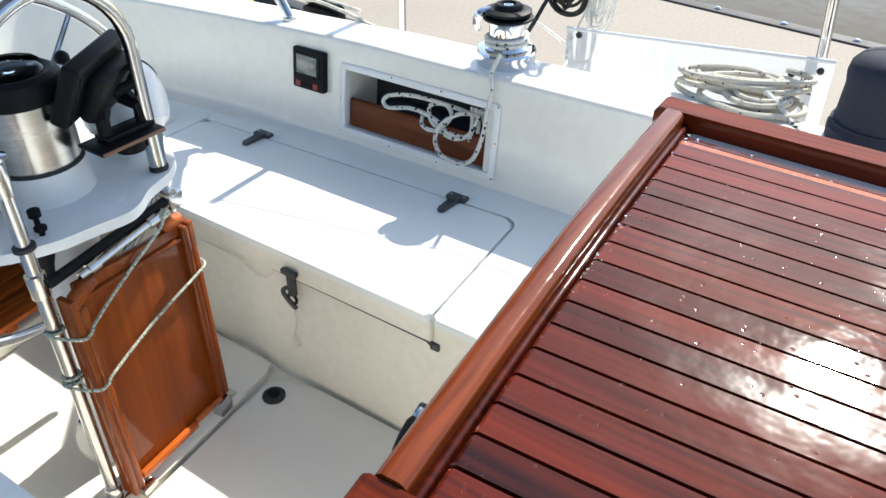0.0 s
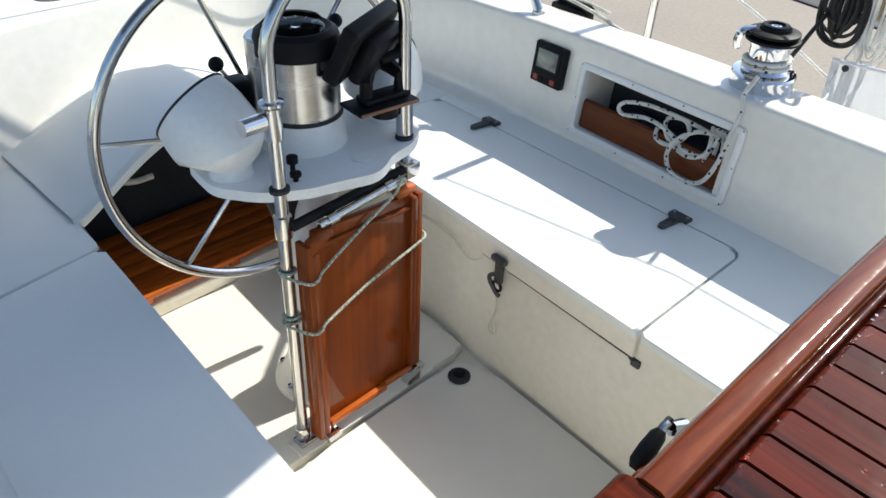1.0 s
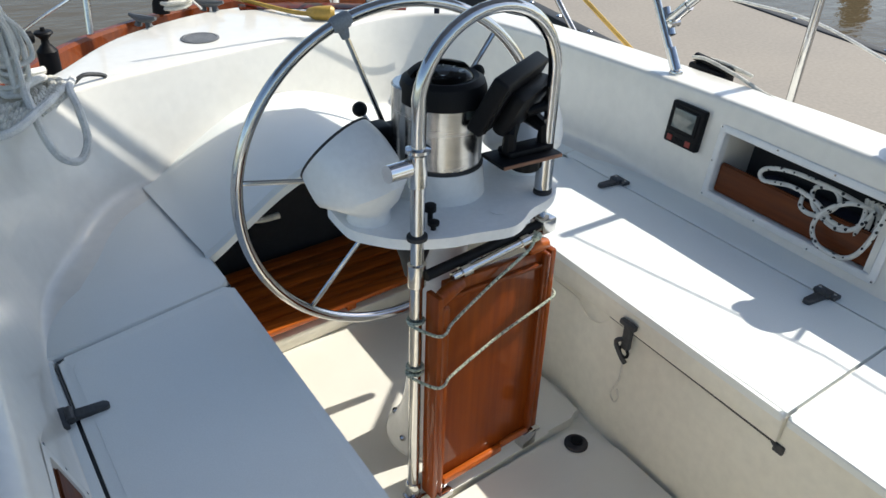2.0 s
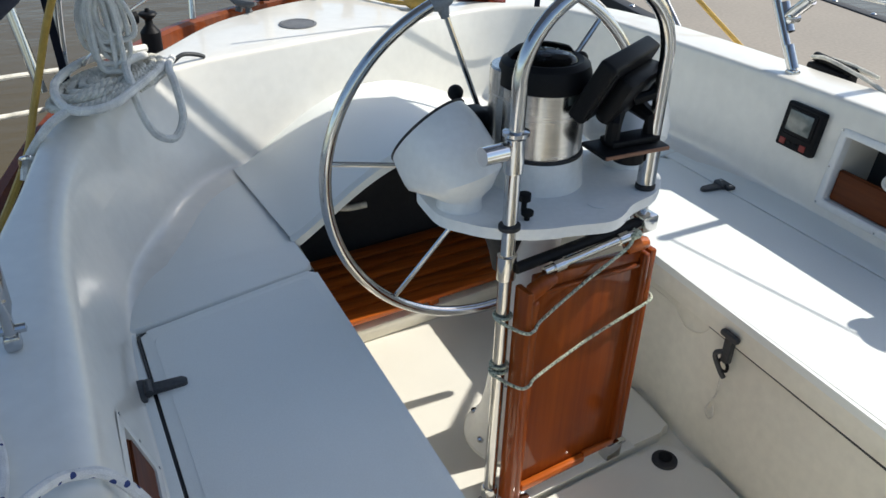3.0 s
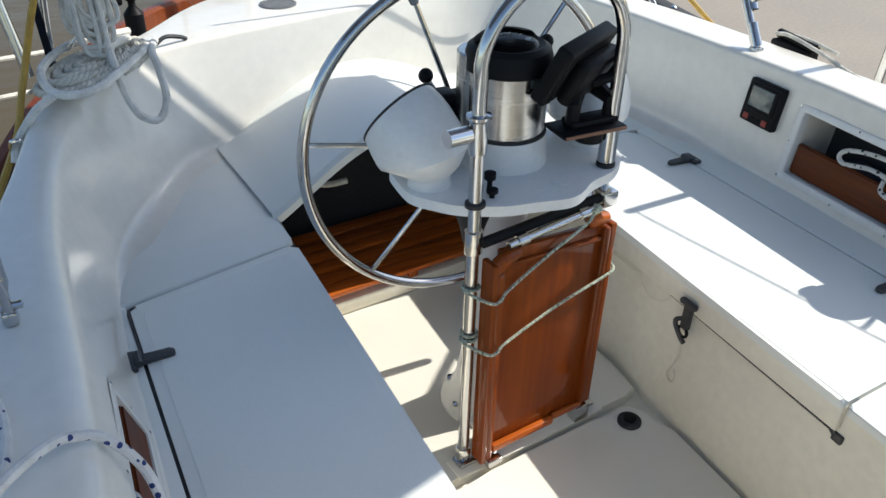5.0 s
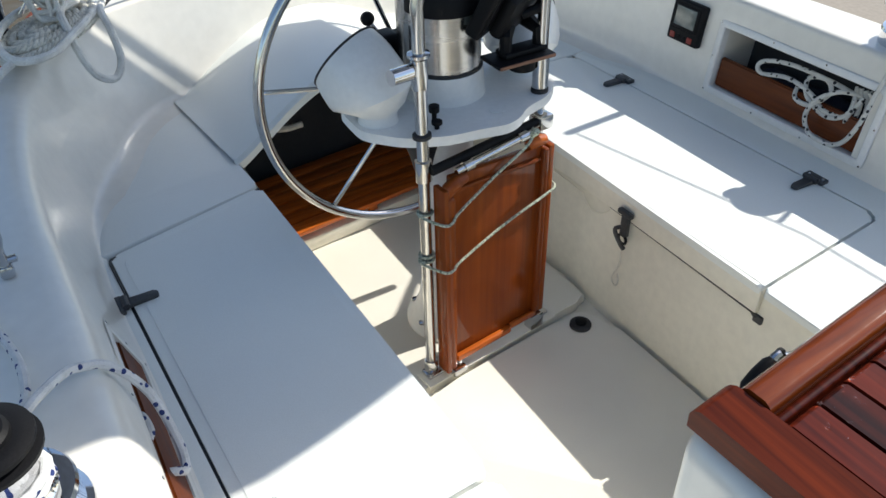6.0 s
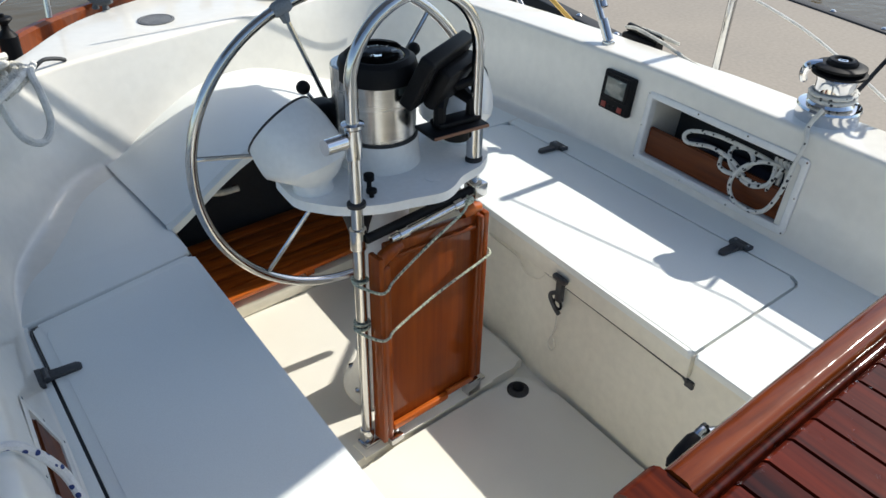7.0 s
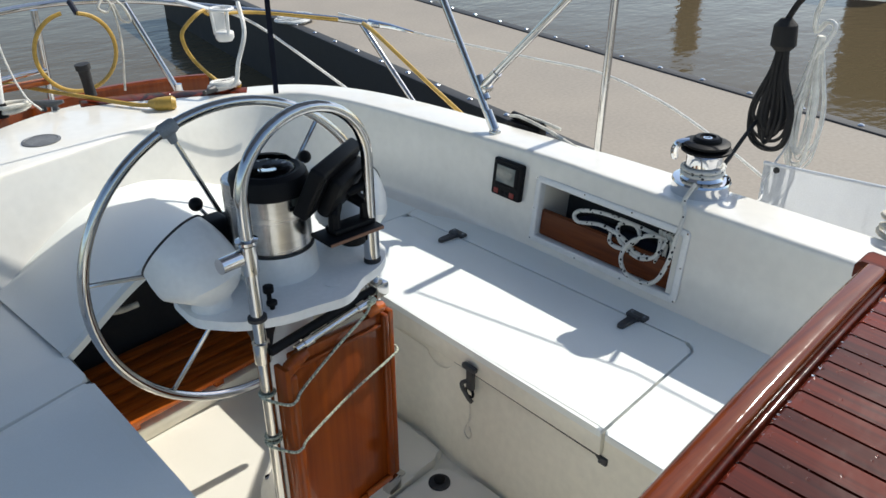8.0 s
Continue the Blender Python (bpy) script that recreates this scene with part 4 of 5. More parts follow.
# ---- flecked rope ----
def flecked(name, base, ink, scale=75.0, size=0.22):
    """Braided rope with short dark flecks."""
    m = material(name, base, 0.85, var=0.10, scale=40, grain=700, bump=0.5)
    nt, p = m.node_tree, m.node_tree.nodes["Principled BSDF"]
    old = p.inputs["Base Color"].links[0].from_socket
    tc, vo = nt.nodes.new("ShaderNodeTexCoord"), nt.nodes.new("ShaderNodeTexVoronoi")
    vo.inputs["Scale"].default_value = scale
    nt.links.new(tc.outputs["Object"], vo.inputs["Vector"])
    lt = nt.nodes.new("ShaderNodeMath")
    lt.operation = "LESS_THAN"
    lt.inputs[1].default_value = size
    nt.links.new(vo.outputs["Distance"], lt.inputs[0])
    mx = nt.nodes.new("ShaderNodeMix")
    mx.data_type = "RGBA"
    mx.inputs["B"].default_value = (*ink, 1)
    nt.links.new(lt.outputs[0], mx.inputs["Factor"])
    nt.links.new(old, mx.inputs["A"])
    nt.links.new(mx.outputs["Result"], p.inputs["Base Color"])
    return m


SHEET = flecked("black_flecked_sheet", (0.66, 0.65, 0.60), (0.02, 0.02, 0.022), 62, 0.28)
SHEETB = flecked("blue_flecked_sheet", (0.70, 0.70, 0.69), (0.02, 0.04, 0.16), 58, 0.27)


def rope(points, r, mat, parent, name="strand", label="", sub=7, sides=8):
    return part(name, sweep(spline(points, sub), r, sides), mat, parent, label)


def wound(center, rx, ry, turns, r, lift, seed, axis=None, wob=0.12):
    """Points of a loosely coiled rope round a centre."""
    rnd, pts, n = random.Random(seed), [], 10
    px, py = 1.0, 1.0
    for k in range(turns * n):
        if k % n == 0:
            px, py = 1 + rnd.uniform(-wob, wob), 1 + rnd.uniform(-wob, wob)
            ox, oy = rnd.uniform(-1, 1) * rx * wob * 0.6, rnd.uniform(-1, 1) * ry * wob * 0.6
        a = 2 * math.pi * k / n
        v = Vector((ox + rx * px * math.cos(a), oy + ry * py * math.sin(a), lift * k / (turns * n) + rnd.uniform(-0.2, 0.2) * r))
        pts.append(Vector(center) + (axis.to_3x3() @ v if axis else v))
    return pts


# ---- cubbies in the coamings ----
def far_face(y, z, out=0.0):
    n = Vector((-1, 0, 0.13)).normalized()
    return Vector((1.0945 + 0.13 * (z - 0.39), y, z)) + n * out


def near_face(y, z, out=0.0):
    n = Vector((1, 0, 0.30)).normalized()
    return Vector((-0.6365 - 0.30 * (z - 0.39), y, z)) + n * out


def cubby(face, hole, label, side, proud=0.007, high=0.5, front=-0.012, rim=WHITEP):
    """A recessed box in a coaming with a screwed flange and a teak fiddle."""
    y0, y1, z0, z1 = hole
    t = thing("cubby", tuple(face((y0 + y1) / 2, z0)), label, "storage cubby", "cockpit cubbies")

    def loop(d, r, out):
        o = rounded([(y0 - d, z0 - d), (y1 + d, z0 - d), (y1 + d, z1 + d), (y0 - d, z1 + d)], r, 4)
        o.append(o[0])
        return [face(y, z, out) for y, z in o]
    part("flange", sheet([loop(0.018, 0.016, 0.0005), loop(0.017, 0.016, proud * 0.7), loop(0.014, 0.014, proud), loop(0.0, 0.008, proud), loop(-0.003, 0.008, proud * 0.5), loop(-0.004, 0.008, -0.02)]), rim, t, "white plastic flange")
    part("liner", sheet([loop(-0.003, 0.008, -0.018), loop(-0.002, 0.008, -0.16)]), GEL, t)
    # the back wall is coloured near-black for the shade deep in the box
    d = -0.15
    part("back", sheet([[face(y0, z0, d), face(y0, z1, d)], [face(y1, z0, d), face(y1, z1, d)]]), VOID, t, "near-black cubby back, coloured for the shade inside")
    zf = z0 + high * (z1 - z0)
    bm = bmesh.new()
    bmesh.ops.create_cube(bm, size=1)
    for v in bm.verts:
        v.co = face(y0 + 0.007 if v.co.y < 0 else y1 - 0.007, z0 + 0.006 if v.co.z < 0 else zf, front if v.co.x * side < 0 else front - 0.016)
    bmesh.ops.bevel(bm, geom=bm.edges[:], offset=0.004, segments=2, affect="EDGES")
    part("fiddle", bm, FIDDLE, t, "varnished teak fiddle board")
    for yy, zz in [(y0 - 0.011, z0 - 0.010), (y1 + 0.011, z0 - 0.010), (y0 - 0.011, z1 + 0.010), (y1 + 0.011, z1 + 0.010), (y0 - 0.012, (z0 + z1) / 2), (y1 + 0.012, (z0 + z1) / 2)] + [(y0 + (y1 - y0) * u, zz) for u in (0.33, 0.66) for zz in (z0 - 0.012, z1 + 0.011)]:
        part("screw", lathe([(0.0035, 0.0), (0.003, 0.0016), (0, 0.002)], face(yy, zz, proud - 0.0005), face(0, 0.5, 1) - face(0, 0.5, 0), 8), STEEL, t)
    return t


FIDDLE = material("varnished_teak_fiddle", (0.125, 0.032, 0.007), 0.5, var=0.15, scale=2.0, grain=7.0, bump=0.04, coat=0.15, coat_rough=0.12, stretch=(14, 1.2, 14), dark=(0.075, 0.018, 0.005), spec=0.1)
cubby(far_face, FAR_HOLE, "white-framed recessed cubby with teak fiddle in the coaming", 1)
cubby(near_face, NEAR_HOLE, "white-framed recessed cubby with teak fiddle in the coaming", -1, 0.001, 0.80, -0.001, GEL)

# rope in the far cubby, leading up to the winch


def F(y, z, out=0.0):
    return far_face(y - 0.09 * (z - 0.39), z + 0.055 * (z - 0.39), out)


tail = thing("jib_sheet", tuple(F(0, 0.47, -0.05)), "white black-flecked sheet bundled in the cubby and led to the winch", "rope")
RR = 0.0062
rope([(1.150, -0.285, 0.752), (1.128, -0.272, 0.705), F(-0.262, 0.655, 0.018), F(-0.262, 0.60, 0.022), F(-0.258, 0.52, 0.02), F(-0.238, 0.458, 0.018), F(-0.195, 0.438, 0.02), F(-0.140, 0.448, 0.022), F(-0.112, 0.485, 0.018), F(-0.125, 0.53, 0.01), F(-0.165, 0.56, -0.01), F(-0.21, 0.555, -0.04), F(-0.245, 0.52, -0.06)], RR, SHEET, tail)
rope([F(-0.20, 0.55, -0.05), F(-0.12, 0.565, -0.03), F(0.0, 0.568, -0.02), F(0.075, 0.555, -0.014), F(0.10, 0.535, -0.012), F(0.08, 0.518, -0.014), F(0.0, 0.535, -0.012), F(-0.08, 0.525, -0.012), F(-0.14, 0.50, -0.008), F(-0.19, 0.505, -0.02), F(-0.20, 0.54, -0.04)], RR, SHEET, tail)
rope([F(-0.03, 0.53, -0.03), F(-0.05, 0.50, -0.006), F(-0.10, 0.50, -0.004), F(-0.13, 0.54, -0.02), F(-0.10, 0.565, -0.03), F(-0.05, 0.55, -0.03), F(-0.08, 0.515, -0.008), F(-0.15, 0.49, -0.006), F(-0.20, 0.51, -0.01), F(-0.215, 0.56, -0.03)], RR, SHEET, tail)
for k in range(5):
    y = -0.20 - 0.012 * k
    rope([F(y + 0.02, 0.575, -0.04), F(y, 0.54, -0.02 - 0.012 * k), F(y - 0.004, 0.50, -0.015 - 0.012 * k), F(y + 0.01, 0.47, -0.035), F(y + 0.02, 0.45, -0.06)], RR, SHEET, tail)
bundle = solid("folded_cloth", lathe([(0.0, -0.2), (0.03, -0.19), (0.042, -0.1), (0.04, 0.05), (0.045, 0.13), (0.02, 0.18), (0, 0.185)], F(-0.03, 0.475, -0.095), (0, 1, 0), 16), NAVY, "dark navy folded cloth stowed in the cubby", "cloth")


# ---- locker hinges ----
def hinge(at, way, length, parent):
    """A strap hinge on a locker lid."""
    M = Matrix.Translation(at) @ (Matrix.Identity(4) if way > 0 else Matrix.Rotation(math.pi, 4, "Z"))
    t = part("hinge", box(-0.030, -0.002, -0.030, 0.030, -0.001, 0.010, 0.003, m=M), GREY, parent, "black plastic strap hinge")
    part("knuckle", sweep([M @ Vector((0.002, -0.018, 0.009)), M @ Vector((0.002, 0.018, 0.009))], 0.008, 10), GREY, t)
    out = rounded([(0.002, -0.014), (length, -0.010), (length, 0.010), (0.002, 0.014)], [0.0, 0.009, 0.009, 0.0])
    bm = prism(out, 0.001, 0.010, 0.003)
    bmesh.ops.transform(bm, matrix=M, verts=bm.verts[:])
    part("arm", bm, GREY, t)
    for y in (-0.02, 0.02):
        part("screw", lathe([(0.004, 0.0095), (0.003, 0.011), (0, 0.0112)], M @ Vector((-0.018, y, 0)), sides=8), STEEL, t)


hinge((0.960, 0.447, ZB), -1, 0.068, bench)
hinge((0.981, -0.258, ZB), -1, 0.068, bench)
hinge((-0.635, 0.182, ZB), 1, 0.072, nb)
hinge((-0.602, -0.452, ZB), 1, 0.072, nb)

# ---- locker latch, hand scoop, seam ----
LY = -0.069                      # the latch on the lip of the lid
latch = part("latch", box(0.535, 0.552, LY - 0.012, LY + 0.011, 0.27, 0.34, 0.005), GREY, bench, "dark turn latch with a lanyard")
part("handle", box(0.532, 0.548, LY - 0.025, LY + 0.025, 0.335, 0.350, 0.005), GREY, latch)
part("ring", sweep([(0.54, LY + 0.014 * math.cos(a), 0.262 + 0.014 * math.sin(a)) for a in np.linspace(0, 2 * math.pi, 15)[:-1]], 0.004, 6, closed=True), BLACK, latch)
part("hook", sweep(spline([(0.544, LY, 0.30), (0.530, LY + 0.02, 0.285), (0.534, LY, 0.25), (0.54, LY - 0.01, 0.235)], 5), 0.006, 8), GREY, latch)
part("lanyard", sweep(spline([(0.540, LY, 0.25), (0.542, LY, 0.18), (0.540, LY + 0.012, 0.14), (0.538, LY + 0.016, 0.118), (0.538, LY + 0.001, 0.105), (0.538, LY - 0.009, 0.122), (0.54, LY, 0.145)], 6), 0.0022, 6), ROPEG, latch)
part("lid_gap", sweep(spline([(FX + 0.012, 0.56, 0.288), (FX + 0.012, 0.30, 0.287), (FX + 0.0125, 0.145, 0.286), (FX + 0.0125, 0.125, 0.272), (FX + 0.011, 0.09, 0.254), (FX + 0.011, 0.05, 0.262), (FX + 0.0125, 0.025, 0.285), (FX + 0.0125, 0.01, 0.312)], 5), 0.0016, 6), CREAM, bench)
# dark bead along the lip, drawn for the shaded gap below the lid
part("lid_gap", sweep([(FX + 0.006, 0.01, 0.312), (FX + 0.004, -0.470, 0.310), (FX + 0.004, -0.484, 0.30)], 0.0042, 6), SEAM, bench)
# dark grey block added to stand for the small notch at the lid corner
part("corner_pad", box(FX + 0.004, FX + 0.018, -0.500, -0.476, 0.286, 0.306, 0.003), GREY, bench)

# ---- autopilot display ----
ap = thing("autopilot_display", tuple(far_face(0.345, 0.585)), "black square autopilot display with grey screen on the coaming", "instrument display")
AM = Matrix.Translation(far_face(0.346, 0.583, 0.002) + Vector((-0.008, 0, 0))) @ Matrix.Rotation(radians(-90), 4, "Z") @ Matrix.Rotation(radians(-7.4), 4, "X") @ Matrix.Diagonal((1.08, 1, 1.08, 1))
part("case", box(-0.057, 0.057, -0.018, 0.006, -0.057, 0.057, 0.006, m=AM, seg=3), BLACK, ap)
part("bezel", box(-0.046, 0.046, -0.0205, -0.017, -0.022, 0.046, 0.003, m=AM), BLACK, ap)
part("screen", box(-0.038, 0.036, -0.0225, -0.020, -0.012, 0.040, 0.001, m=AM), SCREEN, ap, "grey liquid crystal screen")
for x in (-0.036, 0.028):
    k = part("key", box(x - 0.008, x + 0.010, -0.0205, -0.0175, -0.050, -0.034, 0.002, m=AM), RED, ap, "dull red key")
for x in (-0.014, 0.006):
    part("key", box(x - 0.006, x + 0.006, -0.0198, -0.0175, -0.047, -0.037, 0.002, m=AM), BLACK, ap)


# ---- winches ----
def winch(at, label, wraps, mat, spin=0.0):
    t = thing("winch", at, label, "winch", "sheet winches")
    A = Vector(at)
    part("base", lathe([(0.088, 0.0), (0.090, 0.004), (0.088, 0.008), (0.079, 0.012), (0.078, 0.044), (0.080, 0.049), (0.077, 0.055), (0.064, 0.058)], A, sides=48), CHROME, t, "polished chrome base ring")
    part("drum", lathe([(0.060, 0.056), (0.052, 0.066), (0.048, 0.08), (0.048, 0.116), (0.054, 0.130), (0.057, 0.134)], A, sides=40), CHROME, t)
    part("jaw", lathe([(0.045, 0.132), (0.066, 0.135), (0.067, 0.141), (0.052, 0.145)], A, sides=36), BLACK, t, "black self-tailing jaw")
    part("jaw", lathe([(0.052, 0.146), (0.062, 0.151), (0.062, 0.157), (0.052, 0.161), (0.044, 0.162)], A, sides=36), BLACK, t)
    cap = part("cap", lathe([(0.038, 0.160), (0.037, 0.168), (0.032, 0.173), (0.022, 0.174), (0.018, 0.168), (0.012, 0.168)], A, sides=32), BLACK, t)
    part("socket", lathe([(0.012, 0.1685), (0.012, 0.170), (0.008, 0.170), (0.007, 0.166)], A, sides=24), CHROME, cap)
    c, s_ = math.cos(spin), math.sin(spin)
    part("feeder_arm", sweep(spline([A + Vector((0.045 * c, 0.045 * s_, 0.157)), A + Vector((0.074 * c, 0.074 * s_, 0.149)), A + Vector((0.082 * c, 0.082 * s_, 0.126)), A + Vector((0.076 * c, 0.076 * s_, 0.104))], 5), [0.010] * 15 + [0.006], 8), CHROME, t)
    pts = [A + Vector((0.055 * math.cos(a), 0.055 * math.sin(a), 0.066 + 0.013 * a / (2 * math.pi))) for a in np.linspace(0, 2 * math.pi * wraps, int(14 * wraps))]
    w = thing("winch_turns", tuple(A + Vector((0, 0, 0.06))), "turns of white flecked sheet round the winch drum", "rope", "winch turns")
    part("strand", sweep(pts, 0.0062, 8), mat, w)
    return t


winch((1.248, -0.245, 0.676), "chrome self-tailing winch with black jaws on the coaming", 2, SHEET, 2.2)
winch((-0.850, -0.478, 0.622), "chrome self-tailing winch with black jaws on the coaming", 2, SHEETB, 3.6)
cov = thing("covered_winch", (1.30, -1.14, 0.68), "winch under a dark navy canvas cover", "winch cover")
part("cover", lathe([(0.090, 0.0), (0.100, 0.02), (0.101, 0.045), (0.090, 0.06), (0.088, 0.10), (0.086, 0.14), (0.090, 0.165), (0.086, 0.187), (0.072, 0.203), (0.050, 0.211), (0.022, 0.215), (0, 0.216)], (1.30, -1.15, 0.676), sides=28), NAVY, cov)
part("drawstring", sweep([(1.30 + 0.093 * math.cos(a), -1.15 + 0.093 * math.sin(a), 0.735) for a in np.linspace(0, 2 * math.pi, 33)[:-1]], 0.004, 6, closed=True), NAVY, cov)
ns = thing("near_sheet", (-0.8, -0.4, 0.63), "white blue-flecked sheet led from the winch into the cubby", "rope")
N_ = near_face
rope([(-0.836, -0.422, 0.700), (-0.808, -0.36, 0.695), (-0.760, -0.285, 0.668), (-0.728, -0.255, 0.643), (-0.695, -0.25, 0.620), N_(-0.265, 0.545, 0.028), N_(-0.32, 0.475, 0.022), N_(-0.36, 0.455, 0.012), N_(-0.375, 0.475, 0.004), N_(-0.375, 0.505, -0.03)], 0.0075, SHEETB, ns)
rope([N_(-0.28, 0.512, -0.03), N_(-0.265, 0.515, -0.008), N_(-0.30, 0.505, -0.004), N_(-0.33, 0.505, -0.02)], 0.0075, SHEETB, ns)
rope([(-0.840, -0.423, 0.700), (-0.812, -0.30, 0.662), (-0.815, -0.18, 0.640), (-0.842, -0.066, 0.642), (-0.87, 0.08, 0.635), (-0.90, 0.25, 0.60)], 0.0075, SHEETB, ns, sub=9)

# ---- rope coil by the far hatch corner ----
fc = thing("rope_coil", (1.38, -0.86, 0.685), "loose coil of cream flecked rope lying on the coaming", "rope coil", "rope coils")
CREAMR = flecked("cream_flecked_line", (0.60, 0.555, 0.46), (0.10, 0.08, 0.06), 60, 0.17)
part("strand", sweep(spline(wound((1.365, -0.85, 0.690), 0.075, 0.115, 7, 0.008, 0.05, 5, wob=0.5), 3), 0.0072, 8), CREAMR, fc)
part("strand", sweep(spline(wound((1.375, -0.83, 0.700), 0.035, 0.10, 6, 0.008, 0.05, 15, Matrix.Rotation(radians(20), 4, "Z"), wob=0.6), 3), 0.0072, 8), CREAMR, fc)
rope([(1.33, -0.90, 0.735), (1.31, -0.95, 0.71), (1.28, -0.99, 0.69), (1.24, -1.04, 0.69), (1.225, -1.10, 0.70), (1.25, -1.17, 0.72), (1.22, -1.3, 0.70)], 0.0072, SHEET, fc)

# ---- rails, stanchions, lifelines, weather cloth ----
st = thing("stanchion", (1.52, 0.31, 0.45), "stainless lifeline stanchion on the side deck", "stanchion", "stanchions")
part("post", sweep([(1.515, 0.315, 0.45), (1.50, 0.28, 1.25)], 0.0135, 12), STEEL, st)
part("base", lathe([(0.04, 0), (0.038, 0.008), (0.02, 0.012), (0.018, 0.06)], (1.515, 0.315, 0.452), sides=18), STEEL, st)
st2 = copy_thing(st, Matrix.Translation((1.60, -0.985, 0.45)) @ Matrix.Rotation(radians(-6), 4, "X"))
st3 = copy_thing(st, Matrix.Translation((1.66, -2.2, 0.45)))
ll = thing("lifeline", (1.5, -0.4, 1.2), "white-coated lifeline wire along the deck edge", "lifeline", "lifelines")
part("wire", sweep([(1.50, 0.28, 1.235), (1.60, -0.40, 1.185), (1.64, -1.0, 1.21), (1.66, -2.2, 1.23)], 0.003, 8), WHITEP, ll)
cloth = thing("weather_cloth", (1.50, -0.65, 0.5), "white canvas weather cloth with snaps laced along the deck edge", "weather cloth")
rows_ = []
for k in range(13):
    u = k / 12
    y = -0.295 - 0.715 * u
    top = 0.722 + 0.055 * u
    rows_.append([(1.50 + 0.006 * math.sin(5 * u), y, 0.455), (1.505 + 0.01 * math.sin(4 * u), y, 0.60), (1.50, y, top)])
bm = sheet(rows_)
bmesh.ops.solidify(bm, geom=bm.faces[:], thickness=0.004)
part("canvas", bm, CLOTH, cloth)
part("hem", sweep([(1.499, r[2][1], r[2][2]) for r in rows_], 0.0055, 8), CLOTH, cloth)
for y, z in ((-0.336, 0.710), (-0.918, 0.728), (-0.981, 0.748)):
    part("snap", lathe([(0.009, 0), (0.009, 0.004), (0.004, 0.006), (0.0, 0.006)], (1.4985, y, z), (-1, 0, 0), 14), RUBBER, cloth)
fd = bpy.data.curves.new("letter", "FONT")
fd.body, fd.size, fd.extrude = "N", 0.031, 0.0005
tmp = new("letter_source", fd)
bpy.context.view_layer.update()
me = bpy.data.meshes.new_from_object(tmp.evaluated_get(bpy.context.evaluated_depsgraph_get()))
bpy.data.objects.remove(tmp)
me.materials.append(GREENINK)
let = new("letter", me)
let.parent = cloth
let.matrix_parent_inverse = cloth.matrix_world.inverted()
let.matrix_basis = Matrix.Translation((1.4955, -0.964, 0.711)) @ Matrix(((0, 0, 1, 0), (1, 0, 0, 0), (0, 1, 0, 0), (0, 0, 0, 1)))
tagged(let, "small dark green letter N seen in reverse")
part("print_bar", box(1.4955, 1.4975, -0.974, -0.952, 0.684, 0.688, 0), GREENINK, cloth)

# hanging coils beside the far winch
bk = thing("hanging_coil", (1.60, -0.235, 1.1), "black line coiled and hung from the lifeline", "rope coil", "hanging coils")
HX = 1.60
rnd = random.Random(4)
for k in range(15):
    w, h, o = rnd.uniform(0.006, 0.056), rnd.uniform(0.25, 0.335), rnd.uniform(-0.012, 0.012)
    cy = -0.238 + rnd.uniform(-0.006, 0.006)
    rope([(HX + o, cy + 0.008, 1.06), (HX + o, cy + w * 0.45, 0.96), (HX + o, cy + w * 1.2, 0.845), (HX + o, cy + w * 1.05, 1.075 - h), (HX + o, cy, 1.045 - h), (HX - o, cy - w * 1.05, 1.075 - h), (HX - o, cy - w * 1.2, 0.85), (HX - o, cy - w * 0.45, 0.96), (HX - o, cy - 0.010, 1.06)], 0.0052, ROPEK, bk, sub=6)
part("wrap", sweep([(HX, -0.238, 1.02), (HX, -0.237, 1.035), (HX, -0.234, 1.09), (HX, -0.232, 1.11)], [0.022, 0.036, 0.033, 0.015], 12), ROPEK, bk)
part("hanger", sweep(spline([(HX, -0.233, 1.10), (HX + 0.008, -0.25, 1.145), (HX, -0.275, 1.185), (HX - 0.012, -0.25, 1.20)], 6), 0.009, 8), ROPEK, bk)
rope([(HX, -0.20, 0.80), (1.50, -0.22, 0.78), (1.38, -0.25, 0.76), (1.29, -0.275, 0.755)], 0.0062, ROPEK, bk)
wk = thing("hanging_coil", (1.62, -0.32, 1.1), "thin white line coiled and hung from the lifeline", "rope coil", "hanging coils")
for k in range(12):
    w, h = rnd.uniform(0.010, 0.052), rnd.uniform(0.30, 0.37)
    cy, xx = -0.324 + rnd.uniform(-0.006, 0.006), 1.63 + rnd.uniform(-0.01, 0.01)
    rope([(xx, cy, 1.07), (xx, cy + w * 0.6, 0.93), (xx, cy + w, 0.84), (xx, cy + w * 0.6, 1.06 - h), (xx, cy - w * 0.3, 1.04 - h), (xx, cy - w, 1.09 - h), (xx, cy - w * 1.1, 0.87), (xx, cy - w * 0.6, 0.97), (xx, cy - 0.004, 1.07)], 0.0036, ROPEW, wk, sub=6, sides=6)
rope([(1.625, -0.32, 1.01), (1.62, -0.345, 1.05), (1.625, -0.36, 1.10), (1.63, -0.335, 1.11), (1.63, -0.31, 1.08), (1.61, -0.31, 1.13), (1.60, -0.33, 1.19)], 0.007, ROPEW, wk)
rope([(1.62, -0.30, 0.75), (1.55, -0.30, 0.70), (1.42, -0.34, 0.69), (1.33, -0.38, 0.684), (1.27, -0.36, 0.684)], 0.003, ROPEW, wk)

